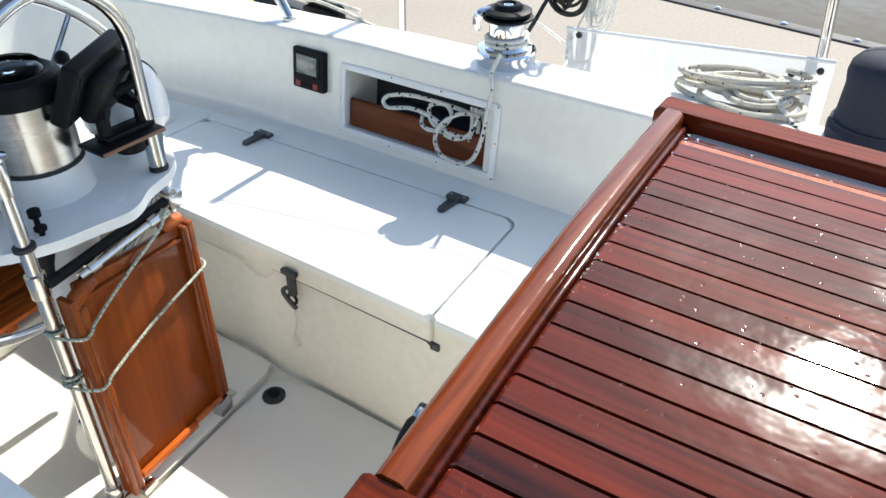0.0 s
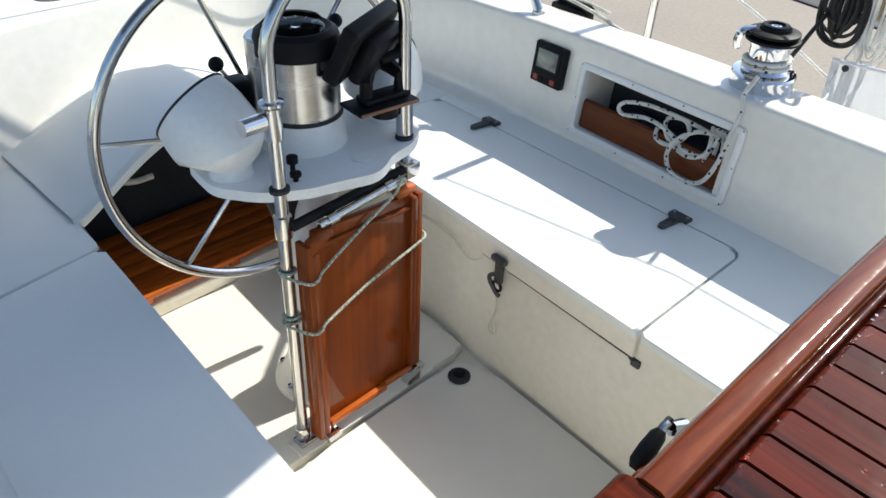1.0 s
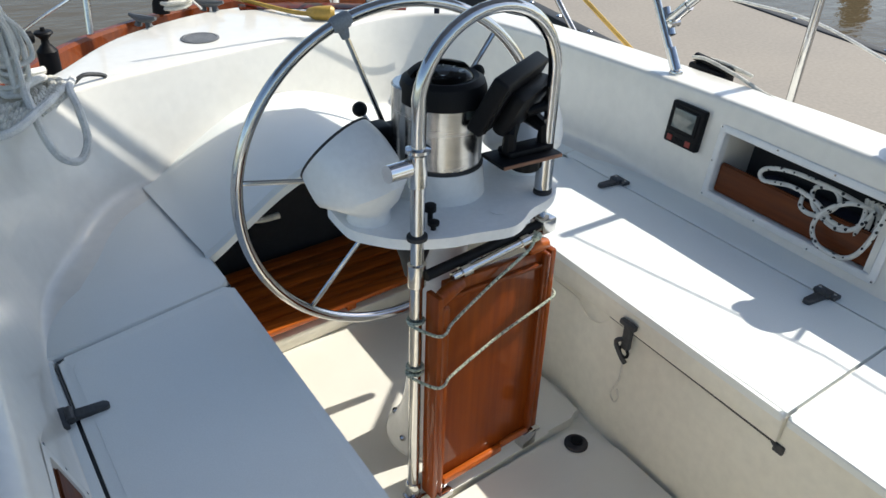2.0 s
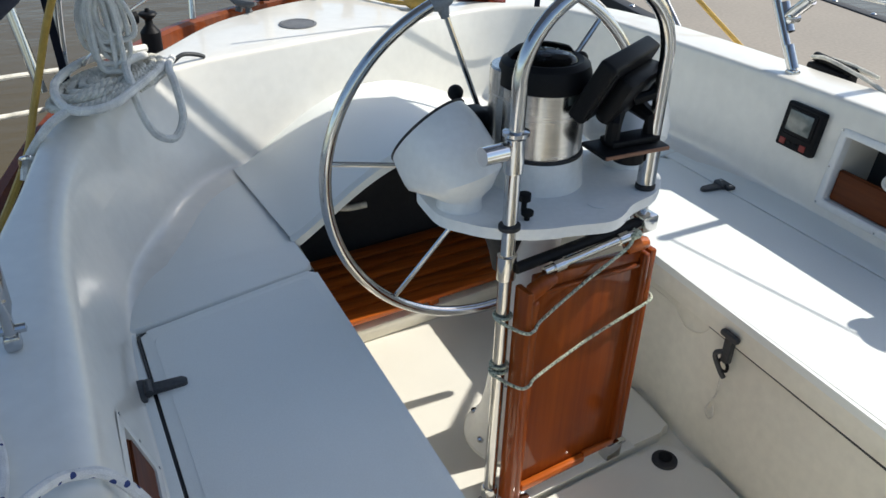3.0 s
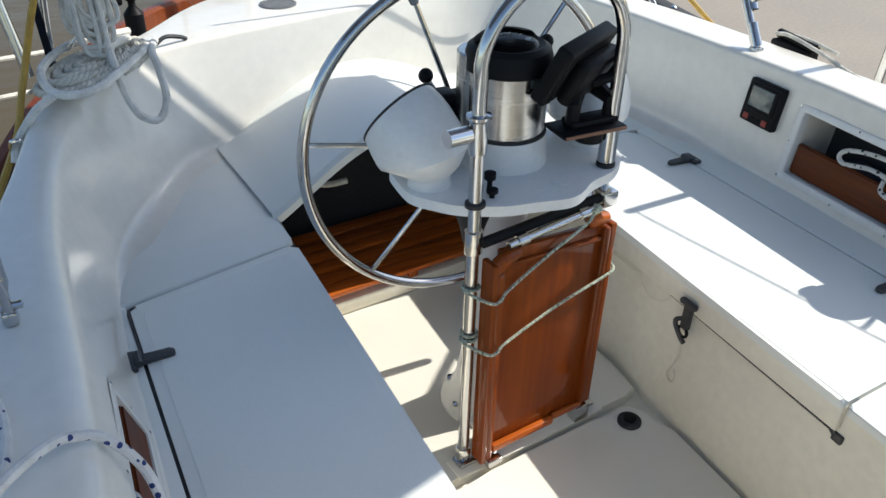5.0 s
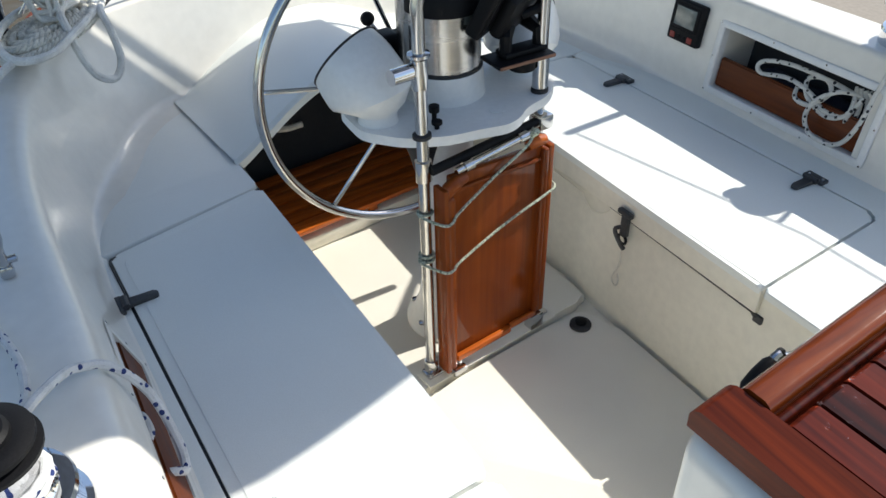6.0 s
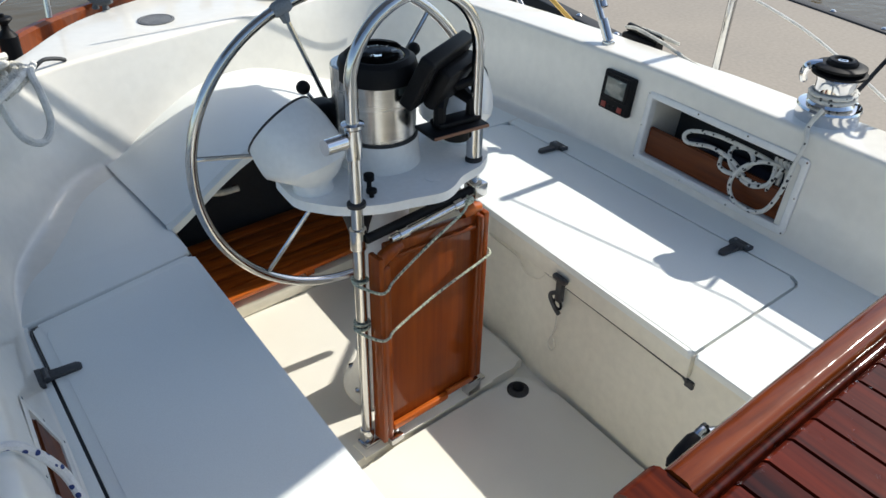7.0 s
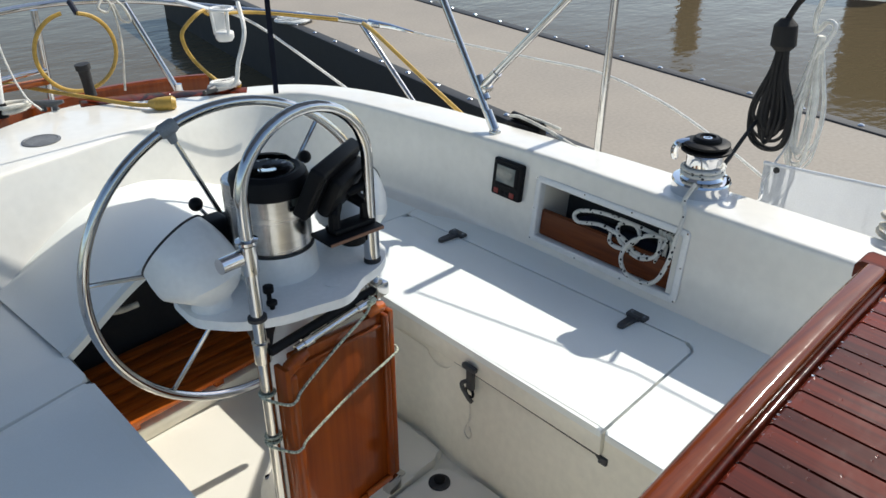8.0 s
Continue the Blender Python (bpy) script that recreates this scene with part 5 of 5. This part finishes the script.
ml = thing("mooring_line", (1.62, 0.4, 0.8), "thin white line running along the outside of the rail", "line")
rope([(1.62, 2.0, 0.80), (1.62, 1.239, 0.803), (1.62, 0.75, 0.815), (1.62, 0.417, 0.823), (1.62, 0.20, 0.79), (1.62, 0.017, 0.737), (1.62, -0.239, 0.628), (1.60, -0.38, 0.56)], 0.005, ROPEW, ml)
fl = thing("fairlead_line", (1.32, 0.45, 0.6), "black fitting with a bight of grey line on the side deck", "fairlead")
part("fitting", box(1.30, 1.345, 0.40, 0.55, 0.655, 0.69, 0.008), BLACK, fl)
part("roller", sweep([(1.31, 0.39, 0.70), (1.335, 0.55, 0.70)], 0.014, 10), BLACK, fl)
rope([(1.32, 0.55, 0.70), (1.30, 0.48, 0.715), (1.30, 0.36, 0.70), (1.28, 0.25, 0.688), (1.25, 0.12, 0.684)], 0.006, ROPEG, fl)
rope([(1.34, 0.50, 0.705), (1.32, 0.42, 0.715), (1.325, 0.33, 0.705), (1.345, 0.40, 0.70), (1.34, 0.50, 0.705)], 0.006, ROPEG, fl)

# ---- stern rail ----
pr = thing("stern_rail", (0.3, 2.0, 0.6), "polished stainless stern rail with teak-capped seat bars", "stern rail")
part("top_tube", sweep(spline([(-0.68, 1.06, 0.52), (-0.66, 1.06, 0.80), (-0.64, 1.07, 0.94), (-0.60, 1.14, 0.985), (-0.45, 1.50, 0.98), (-0.20, 1.93, 0.98), (0.28, 2.08, 1.0), (0.64, 2.04, 0.98), (0.94, 1.98, 0.925), (1.36, 1.74, 0.855), (1.46, 1.58, 0.842), (1.49, 1.50, 0.84)], 8), 0.0125, 12), STEEL, pr)
for a, b in (((0.25, 1.99, 1.0), (0.24, 2.02, 0.56)), ((-0.20, 1.92, 0.98), (-0.24, 1.84, 0.56)), ((0.60, 2.02, 0.975), (0.70, 1.86, 0.62)), ((1.46, 1.60, 0.84), (1.50, 1.20, 0.46))):
    pst = part("post", sweep([a, b], 0.0125, 12), STEEL, pr)
    part("base", lathe([(0.03, -0.004), (0.028, 0.006), (0.016, 0.012), (0.015, 0.04)], b, sides=14), STEEL, pst)
part("middle_tube", sweep([(-0.22, 1.89, 0.775), (0.245, 2.0, 0.775)], 0.0115, 12), STEEL, pr)
part("seat_bar", box(-0.22, 0.23, 1.925, 1.965, 0.735, 0.757, 0.005), TEAKX, pr, "varnished teak bar")
part("seat_bar", box(-0.30, 0.12, 1.97, 2.03, 1.035, 1.06, 0.006), TEAKX, pr, "varnished teak bar")
part("middle_tube", sweep(spline([(-0.62, 1.0, 0.76), (-0.48, 1.45, 0.76), (-0.22, 1.89, 0.77)], 6), 0.005, 8), STEEL, pr)

rg = part("end_fitting", sweep([(1.475, 1.56, 0.842), (1.51, 1.46, 0.838), (1.56, 1.36, 0.82)], [0.018, 0.012, 0.006], 10), CHROME, pr)
dl = thing("dock_line", (1.0, 1.95, 0.9), "taut white line from the stern rail to the deck edge", "line", "lines")
rope([(1.009, 1.95, 0.898), (1.104, 1.80, 0.825), (1.32, 1.348, 0.542)], 0.006, ROPEW, dl)
hl = thing("spare_line", (0.52, 1.95, 0.97), "thin grey cord tied on the stern rail and hanging down", "cord", "lines")
rope([(0.49, 1.97, 1.03), (0.522, 1.95, 0.985), (0.535, 1.95, 0.85), (0.512, 1.95, 0.65)], 0.0045, ROPEG, hl)
rope([(0.50, 1.96, 1.02), (0.47, 1.95, 0.985), (0.50, 1.95, 0.965), (0.53, 1.955, 0.99), (0.55, 1.95, 0.93), (0.585, 1.95, 0.92), (0.57, 1.95, 0.97), (0.54, 1.96, 1.01)], 0.0055, ROPEG, hl)
dc = thing("rope_coil", (3.66, 5.75, -0.1), "loose white coil of mooring line on the dock", "rope coil", "rope coils")
part("strand", sweep(spline(wound((3.66, 5.75, -0.085), 0.17, 0.12, 6, 0.012, 0.06, 31, wob=0.3), 3), 0.012, 8), ROPEW, dc)

fs = thing("flag_staff", (0.0, 1.8, 0.69), "white plastic tube standing at the stern", "flag staff")
part("tube", sweep([(0.006, 1.80, 0.69), (0.03, 1.80, 0.9), (0.09, 1.80, 1.2)], 0.019, 14), WHITEP, fs)
part("socket", lathe([(0.03, 0.0), (0.03, 0.03), (0.024, 0.05)], (0.004, 1.80, 0.688), (0.08, 0, 1), 16), BLACK, fs)
rope([(0.05, 1.78, 1.1), (0.06, 1.78, 0.9), (0.09, 1.76, 0.76), (0.13, 1.74, 0.70)], 0.0035, ROPEW, fs)
rope(wound((0.05, 1.79, 0.70), 0.05, 0.035, 3, 0.006, 0.03, 3, wob=0.3), 0.007, ROPEG, fs, sub=3)


CLEATM = material("grey_nylon", (0.10, 0.105, 0.11), 0.6, var=0.15, scale=20, grain=200, bump=0.1)


def cleat(at, turn):
    t = thing("cleat", at, "small dark horn cleat on the stern deck", "cleat", "stern cleats")
    M = Matrix.Translation(at) @ Matrix.Rotation(radians(turn), 4, "Z")
    part("horns", sweep([M @ Vector((x, 0, z)) for x, z in ((-0.055, 0.030), (-0.03, 0.024), (0, 0.022), (0.03, 0.024), (0.055, 0.030))], [0.006, 0.011, 0.014, 0.011, 0.006], 10), CLEATM, t)
    for x in (-0.018, 0.018):
        part("leg", sweep([M @ Vector((x * 1.3, 0, -0.003)), M @ Vector((x, 0, 0.02))], [0.013, 0.008], 8), CLEATM, t)


cleat((-0.09, 1.665, 0.688), -55)
cleat((0.165, 1.77, 0.688), -40)
GREYL = material("grey_cast_alloy", (0.17, 0.175, 0.18), 0.55, 0.3, var=0.15, scale=20, grain=200, bump=0.1)
plate = thing("deck_vent", (0.030, 1.44, 0.689), "round grey deck plate set in the stern deck", "deck plate")
part("ring", lathe([(0.060, 0.0), (0.060, 0.003), (0.052, 0.005), (0.050, 0.003)], (0.030, 1.437, 0.6885), sides=40), GREYL, plate)
part("lid", lathe([(0.0, 0.0035), (0.050, 0.0035), (0.050, 0.001)], (0.030, 1.437, 0.689), sides=40), GREYL, plate, "dull grey lid")
th = thing("tiller_stub", (0.34, 1.86, 0.69), "black rubber-capped rudder head fitting at the stern", "fitting")
part("stub", lathe([(0.022, 0), (0.020, 0.06), (0.022, 0.10), (0.028, 0.105), (0.028, 0.125), (0, 0.127)], (0.345, 1.85, 0.685), (-0.08, 0, 1), 18), RUBBER, th)

# yellow shore cable
yc = thing("shore_cable", (0.35, 1.9, 0.7), "yellow shore-power cable looped on the stern rail", "cable")
loop_ = [(0.345 + 0.145 * math.cos(a), 1.90 + 0.03 * math.sin(a * 0.5), 0.84 + 0.15 * math.sin(a)) for a in np.linspace(math.pi * 0.55, math.pi * 2.45, 22)]
rope([(-0.60, 2.4, 0.95), (-0.2, 2.25, 0.82), (0.06, 2.10, 0.75), (0.20, 1.95, 0.715), (0.30, 1.78, 0.705), (0.40, 1.58, 0.70), (0.45, 1.50, 0.705)], 0.008, YELLOW, yc)
part("loop", sweep(spline(loop_, 3), 0.008, 8), YELLOW, yc)
part("plug", sweep([(0.44, 1.52, 0.708), (0.455, 1.49, 0.71), (0.50, 1.46, 0.712), (0.51, 1.455, 0.712)], [0.014, 0.024, 0.026, 0.018], 14), YELLOW, yc, "yellow cable plug")
part("strap", sweep([(0.37, 1.95, 1.02), (0.372, 1.90, 0.985)], 0.011, 8), NAVY, yc)
rope([(1.34, 1.60, 0.87), (1.1, 1.86, 0.895), (0.86, 1.80, 0.93), (0.74, 1.62, 0.985), (0.66, 1.60, 0.945), (0.635, 1.60, 0.90), (0.667, 1.60, 0.814), (0.754, 1.59, 0.714), (0.83, 1.56, 0.69)], 0.0075, YELLOW, yc)
rope([(1.40, 1.50, 0.86), (1.35, 1.347, 0.85), (1.35, 1.08, 0.735), (1.35, 0.792, 0.616), (1.36, 0.62, 0.54)], 0.0085, YELLOW, yc)
yn = thing("shore_cable", (-0.68, 0.95, 0.8), "yellow cable hanging from the rail over the deck edge", "cable")
rope([(-0.55, 1.12, 1.0), (-0.625, 0.92, 0.985), (-0.672, 0.90, 0.90), (-0.715, 0.90, 0.78), (-0.745, 0.88, 0.70), (-0.775, 0.84, 0.62), (-0.83, 0.72, 0.55), (-0.90, 0.5, 0.5)], 0.0085, YELLOW, yn)

cup = thing("drink_holder", (0.81, 1.62, 0.9), "white plastic drink holder clipped on the stern rail", "cup holder")
part("cup", lathe([(0.0, -0.022), (0.028, -0.02), (0.036, -0.008), (0.036, 0.012), (0.032, 0.015)], (0.808, 1.60, 0.885), sides=24), WHITEP, cup)
part("ring", sweep([(0.808 + 0.042 * math.cos(a), 1.60 + 0.042 * math.sin(a), 0.985) for a in np.linspace(0, 2 * math.pi, 25)[:-1]], 0.006, 8, closed=True), WHITEP, cup)
for a in (0.6, 2.6, 4.7):
    part("arm", sweep([(0.808 + 0.042 * math.cos(a), 1.60 + 0.042 * math.sin(a), 0.985), (0.808 + 0.034 * math.cos(a), 1.60 + 0.034 * math.sin(a), 0.89)], 0.006, 6), WHITEP, cup)
part("back", box(0.782, 0.836, 1.632, 1.640, 0.885, 0.985, 0.003), WHITEP, cup)
part("clip", box(0.80, 0.83, 1.64, 1.99, 0.955, 0.97, 0.004), WHITEP, cup)
wl = thing("stern_line", (0.8, 1.55, 0.7), "white mooring line made fast on the stern cleat", "rope")
rope([(0.88, 1.6, 1.0), (0.84, 1.50, 0.909), (0.80, 1.50, 0.80), (0.775, 1.50, 0.722), (0.72, 1.53, 0.705)], 0.0085, ROPEW, wl)
rope(wound((0.755, 1.545, 0.70), 0.055, 0.035, 3, 0.008, 0.03, 9, wob=0.3), 0.0085, ROPEW, wl, sub=3)
part("cleat", sweep([(0.64, 1.49, 0.715), (0.69, 1.52, 0.712), (0.76, 1.56, 0.712), (0.82, 1.60, 0.716)], [0.008, 0.014, 0.014, 0.008], 10), GREY, wl)

# ---- coils on the near quarter ----
qc = thing("rope_coil", (-0.55, 0.98, 0.69), "flat coil of grey three-strand rope lying on the coaming", "rope coil", "rope coils")


def laid(points, r, pitch=0.034):
    """Three strands twisted round a path, as in laid rope."""
    P, bm, run = [Vector(p) for p in points], bmesh.new(), 0.0
    lines = [[], [], []]
    for i, p in enumerate(P):
        t = (P[min(i + 1, len(P) - 1)] - P[max(i - 1, 0)]).normalized()
        run += (p - P[i - 1]).length if i else 0
        u = t.cross(Vector((0, 0, 1))).normalized()
        v = u.cross(t)
        for k in range(3):
            a = 2 * math.pi * (k / 3 + run / pitch)
            lines[k].append(p + (u * math.cos(a) + v * math.sin(a)) * r * 0.52)
    for ln in lines:
        sweep(ln, r * 0.56, 6, bm=bm)
    return bm


for lap in range(4):
    sz = 1.0 - 0.20 * lap
    part("strand", laid(spline(wound((-0.560 + 0.004 * lap, 1.005 + 0.006 * lap, 0.699 + 0.007 * (lap % 2)), 0.080 * sz, 0.195 * sz, 1, 0.004, 0.012, 40 + lap, Matrix.Rotation(radians(-40), 4, "Z"), wob=0.06) + wound((-0.558, 1.010, 0.716), 0.072 * sz, 0.185 * sz, 1, 0.004, 0.010, 50 + lap, Matrix.Rotation(radians(-40), 4, "Z"), wob=0.08), 8), 0.0108, 0.046), ROPEG, qc)
qw = thing("rope_coil", (-0.55, 0.95, 0.70), "soft white line laid over the coil with a bight hanging inside", "rope coil", "rope coils")
rope([(-0.46, 1.16, 0.74), (-0.61, 1.07, 0.75), (-0.69, 0.93, 0.74), (-0.67, 0.825, 0.715), (-0.59, 0.82, 0.712), (-0.51, 0.93, 0.715), (-0.44, 1.06, 0.715), (-0.42, 1.12, 0.712)], 0.0105, ROPEW, qw)
rope([(-0.40, 1.14, 0.712), (-0.42, 1.06, 0.712), (-0.415, 1.0, 0.675), (-0.415, 0.955, 0.61), (-0.445, 0.92, 0.575), (-0.49, 0.90, 0.60), (-0.515, 0.905, 0.66), (-0.525, 0.95, 0.725), (-0.52, 1.03, 0.745), (-0.47, 1.10, 0.74)], 0.0105, ROPEW, qw)
rope([(-0.665, 0.83, 0.715), (-0.72, 0.80, 0.69), (-0.775, 0.80, 0.62), (-0.79, 0.78, 0.58)], 0.0105, ROPEW, qw)
qh = thing("hanging_coil", (-0.58, 1.03, 0.95), "thick hank of cream rope hanging from the stern rail", "rope coil", "hanging coils")
rnd = random.Random(8)
for k in range(16):
    w, h = rnd.uniform(0.012, 0.046), rnd.uniform(0.19, 0.29)
    cx, yy = -0.560 + rnd.uniform(-0.014, 0.016), 1.035 + rnd.uniform(-0.022, 0.022)
    rope([(cx - rnd.uniform(0.01, 0.05), yy, 1.04), (cx, yy, 0.945), (cx - w * 0.9, yy, 0.88), (cx - w * 1.1 + 0.01, yy, 1.03 - h), (cx + 0.012, yy, 1.01 - h), (cx + w * 1.4, yy, 1.025 - h), (cx + w * 1.2, yy, 0.88), (cx + 0.006, yy, 0.945), (cx + rnd.uniform(-0.02, 0.02), yy, 1.03)], 0.0064, ROPEW, qh, sub=6)
for z in (0.93, 0.95, 0.968):
    part("wrap", sweep([(-0.572 + 0.036 * math.cos(a), 1.035 + 0.034 * math.sin(a), z + 0.006 * math.cos(a)) for a in np.linspace(0, 2 * math.pi, 17)[:-1]], 0.0085, 8, closed=True), ROPEW, qh)
qb = thing("black_bollard", (-0.38, 1.45, 0.6), "small black capstan on the quarter outside the coaming", "bollard")
part("drum", lathe([(0.030, -0.12), (0.030, -0.03), (0.020, -0.018), (0.012, -0.008), (0.011, 0.006), (0.024, 0.018), (0.028, 0.024), (0.024, 0.029), (0.008, 0.031), (0.006, 0.040), (0, 0.042)], (-0.41, 1.52, 0.715), sides=22), BLACK, qb)
part("side_knob", lathe([(0.0, -0.02), (0.018, -0.012), (0.018, 0.012), (0, 0.02)], (-0.455, 1.50, 0.735), (1, 0.3, 0), 14), BLACK, qb)
part("foot", lathe([(0.05, -0.16), (0.04, -0.13), (0.026, -0.118)], (-0.41, 1.52, 0.715), sides=18), BLACK, qb)
for a, b in (((-0.904, 1.30, 0.653), (-0.66, 1.52, 0.597)), ((-0.913, 1.20, 0.579), (-0.70, 1.37, 0.535))):
    d = (Vector(b) - Vector(a)) * 1.5
    dl = thing("dock_line", a, "grey-white mooring line leading off the quarter", "rope", "dock lines")
    part("strand", sweep([Vector(a) - d, a, b], 0.0075, 8), ROPEG, dl)
qf = thing("deck_fitting", (-0.77, 0.85, 0.55), "chrome block and shackle on the side deck", "deck block")
part("block", box(-0.79, -0.755, 0.80, 0.87, 0.50, 0.60, 0.012, seg=3), CHROME, qf)
part("sheave", lathe([(0.025, -0.012), (0.018, 0), (0.025, 0.012)], (-0.772, 0.86, 0.60), (1, 0, 0), 18), BLACK, qf)
part("shackle", sweep(spline([(-0.79, 0.80, 0.60), (-0.785, 0.77, 0.635), (-0.765, 0.77, 0.635), (-0.76, 0.80, 0.60)], 5), 0.006, 8), CHROME, qf)
grip = thing("coaming_cleat", (-0.35, 1.15, 0.69), "small grey fitting on the stern coaming", "fitting")
part("wire", sweep(spline([(-0.40, 1.14, 0.70), (-0.37, 1.15, 0.715), (-0.33, 1.17, 0.705), (-0.31, 1.18, 0.694)], 5), 0.006, 8), GREY, grip)

# ---- companionway fittings ----
lock = thing("hatch_lock", (-0.02, -0.9, 0.81), "dark padlock and hasp hanging below the hatch rail", "padlock")
part("body", sweep([(-0.090, -0.904, 0.826), (-0.084, -0.904, 0.831), (-0.070, -0.904, 0.842), (-0.057, -0.904, 0.854), (-0.052, -0.904, 0.859)], [0.005, 0.0095, 0.0105, 0.009, 0.005], 12), BLACK, lock)
part("shackle", sweep(spline([(-0.060, -0.904, 0.850), (-0.050, -0.903, 0.860), (-0.042, -0.903, 0.862)], 6), 0.0048, 10), STEEL, lock)
part("ring", lathe([(0.0, 0), (0.008, 0.003), (0.008, 0.008), (0, 0.010)], (-0.040, -0.907, 0.858), (0, 1, 0), 14), BLACK, lock)
part("hasp", sweep([(-0.038, -0.906, 0.853), (-0.018, -0.910, 0.845)], [0.008, 0.010], 10), STEEL, lock)
for x, z in ((-0.098, 0.823), (0.50, 0.928)):
    k = part("knob", lathe([(0.014, -0.03), (0.015, -0.012), (0.024, -0.008), (0.026, 0.004), (0.018, 0.012), (0, 0.013)], (x, -0.925, z), (0, 1, 0.1), 18), MAHOGX, hatch, "turned mahogany knob")
    part("screw", lathe([(0.004, 0.012), (0, 0.015)], (x, -0.925, z), (0, 1, 0.1), 8), STEEL, k)
cap_ = thing("bench_cap", (0.78, 0.78, ZB), "round white plastic cap on the aft end of the bench", "deck cap")
part("cap", lathe([(0.048, 0), (0.048, 0.008), (0.040, 0.014), (0.0, 0.015)], (0.86, 0.80, ZB - 0.001), sides=32), WHITEP, cap_)
hose = thing("hose", (0.0, 0.93, 0.25), "short white hose in the dark space under the helm seat", "hose")
rope([(-0.08, 0.95, 0.34), (-0.05, 0.93, 0.30), (0.0, 0.92, 0.285), (0.06, 0.92, 0.285)], 0.010, ROPEG, hose)

# water drops on the wet hatch
def drops():
    rnd, bm = random.Random(11), bmesh.new()
    for k in range(620):
        u = rnd.uniform(0.02, HL - 0.05)
        v = -0.053 - 0.9 * rnd.random() ** 2.4
        r = 0.0008 + 0.0024 * rnd.random() ** 2
        c = HM @ Vector((u + taper(u) * v, v, -0.0122 + crown(u)))
        lathe([(r * math.cos(a), r * 0.5 * math.sin(a)) for a in np.linspace(0, math.pi / 2, 4)], c, sides=6, bm=bm)
    return bm


wd = solid("water_drops", drops(), glass_material(), "clear water drops on the varnished hatch slats", "water drops", kind="stuff")
wd.visible_shadow = False
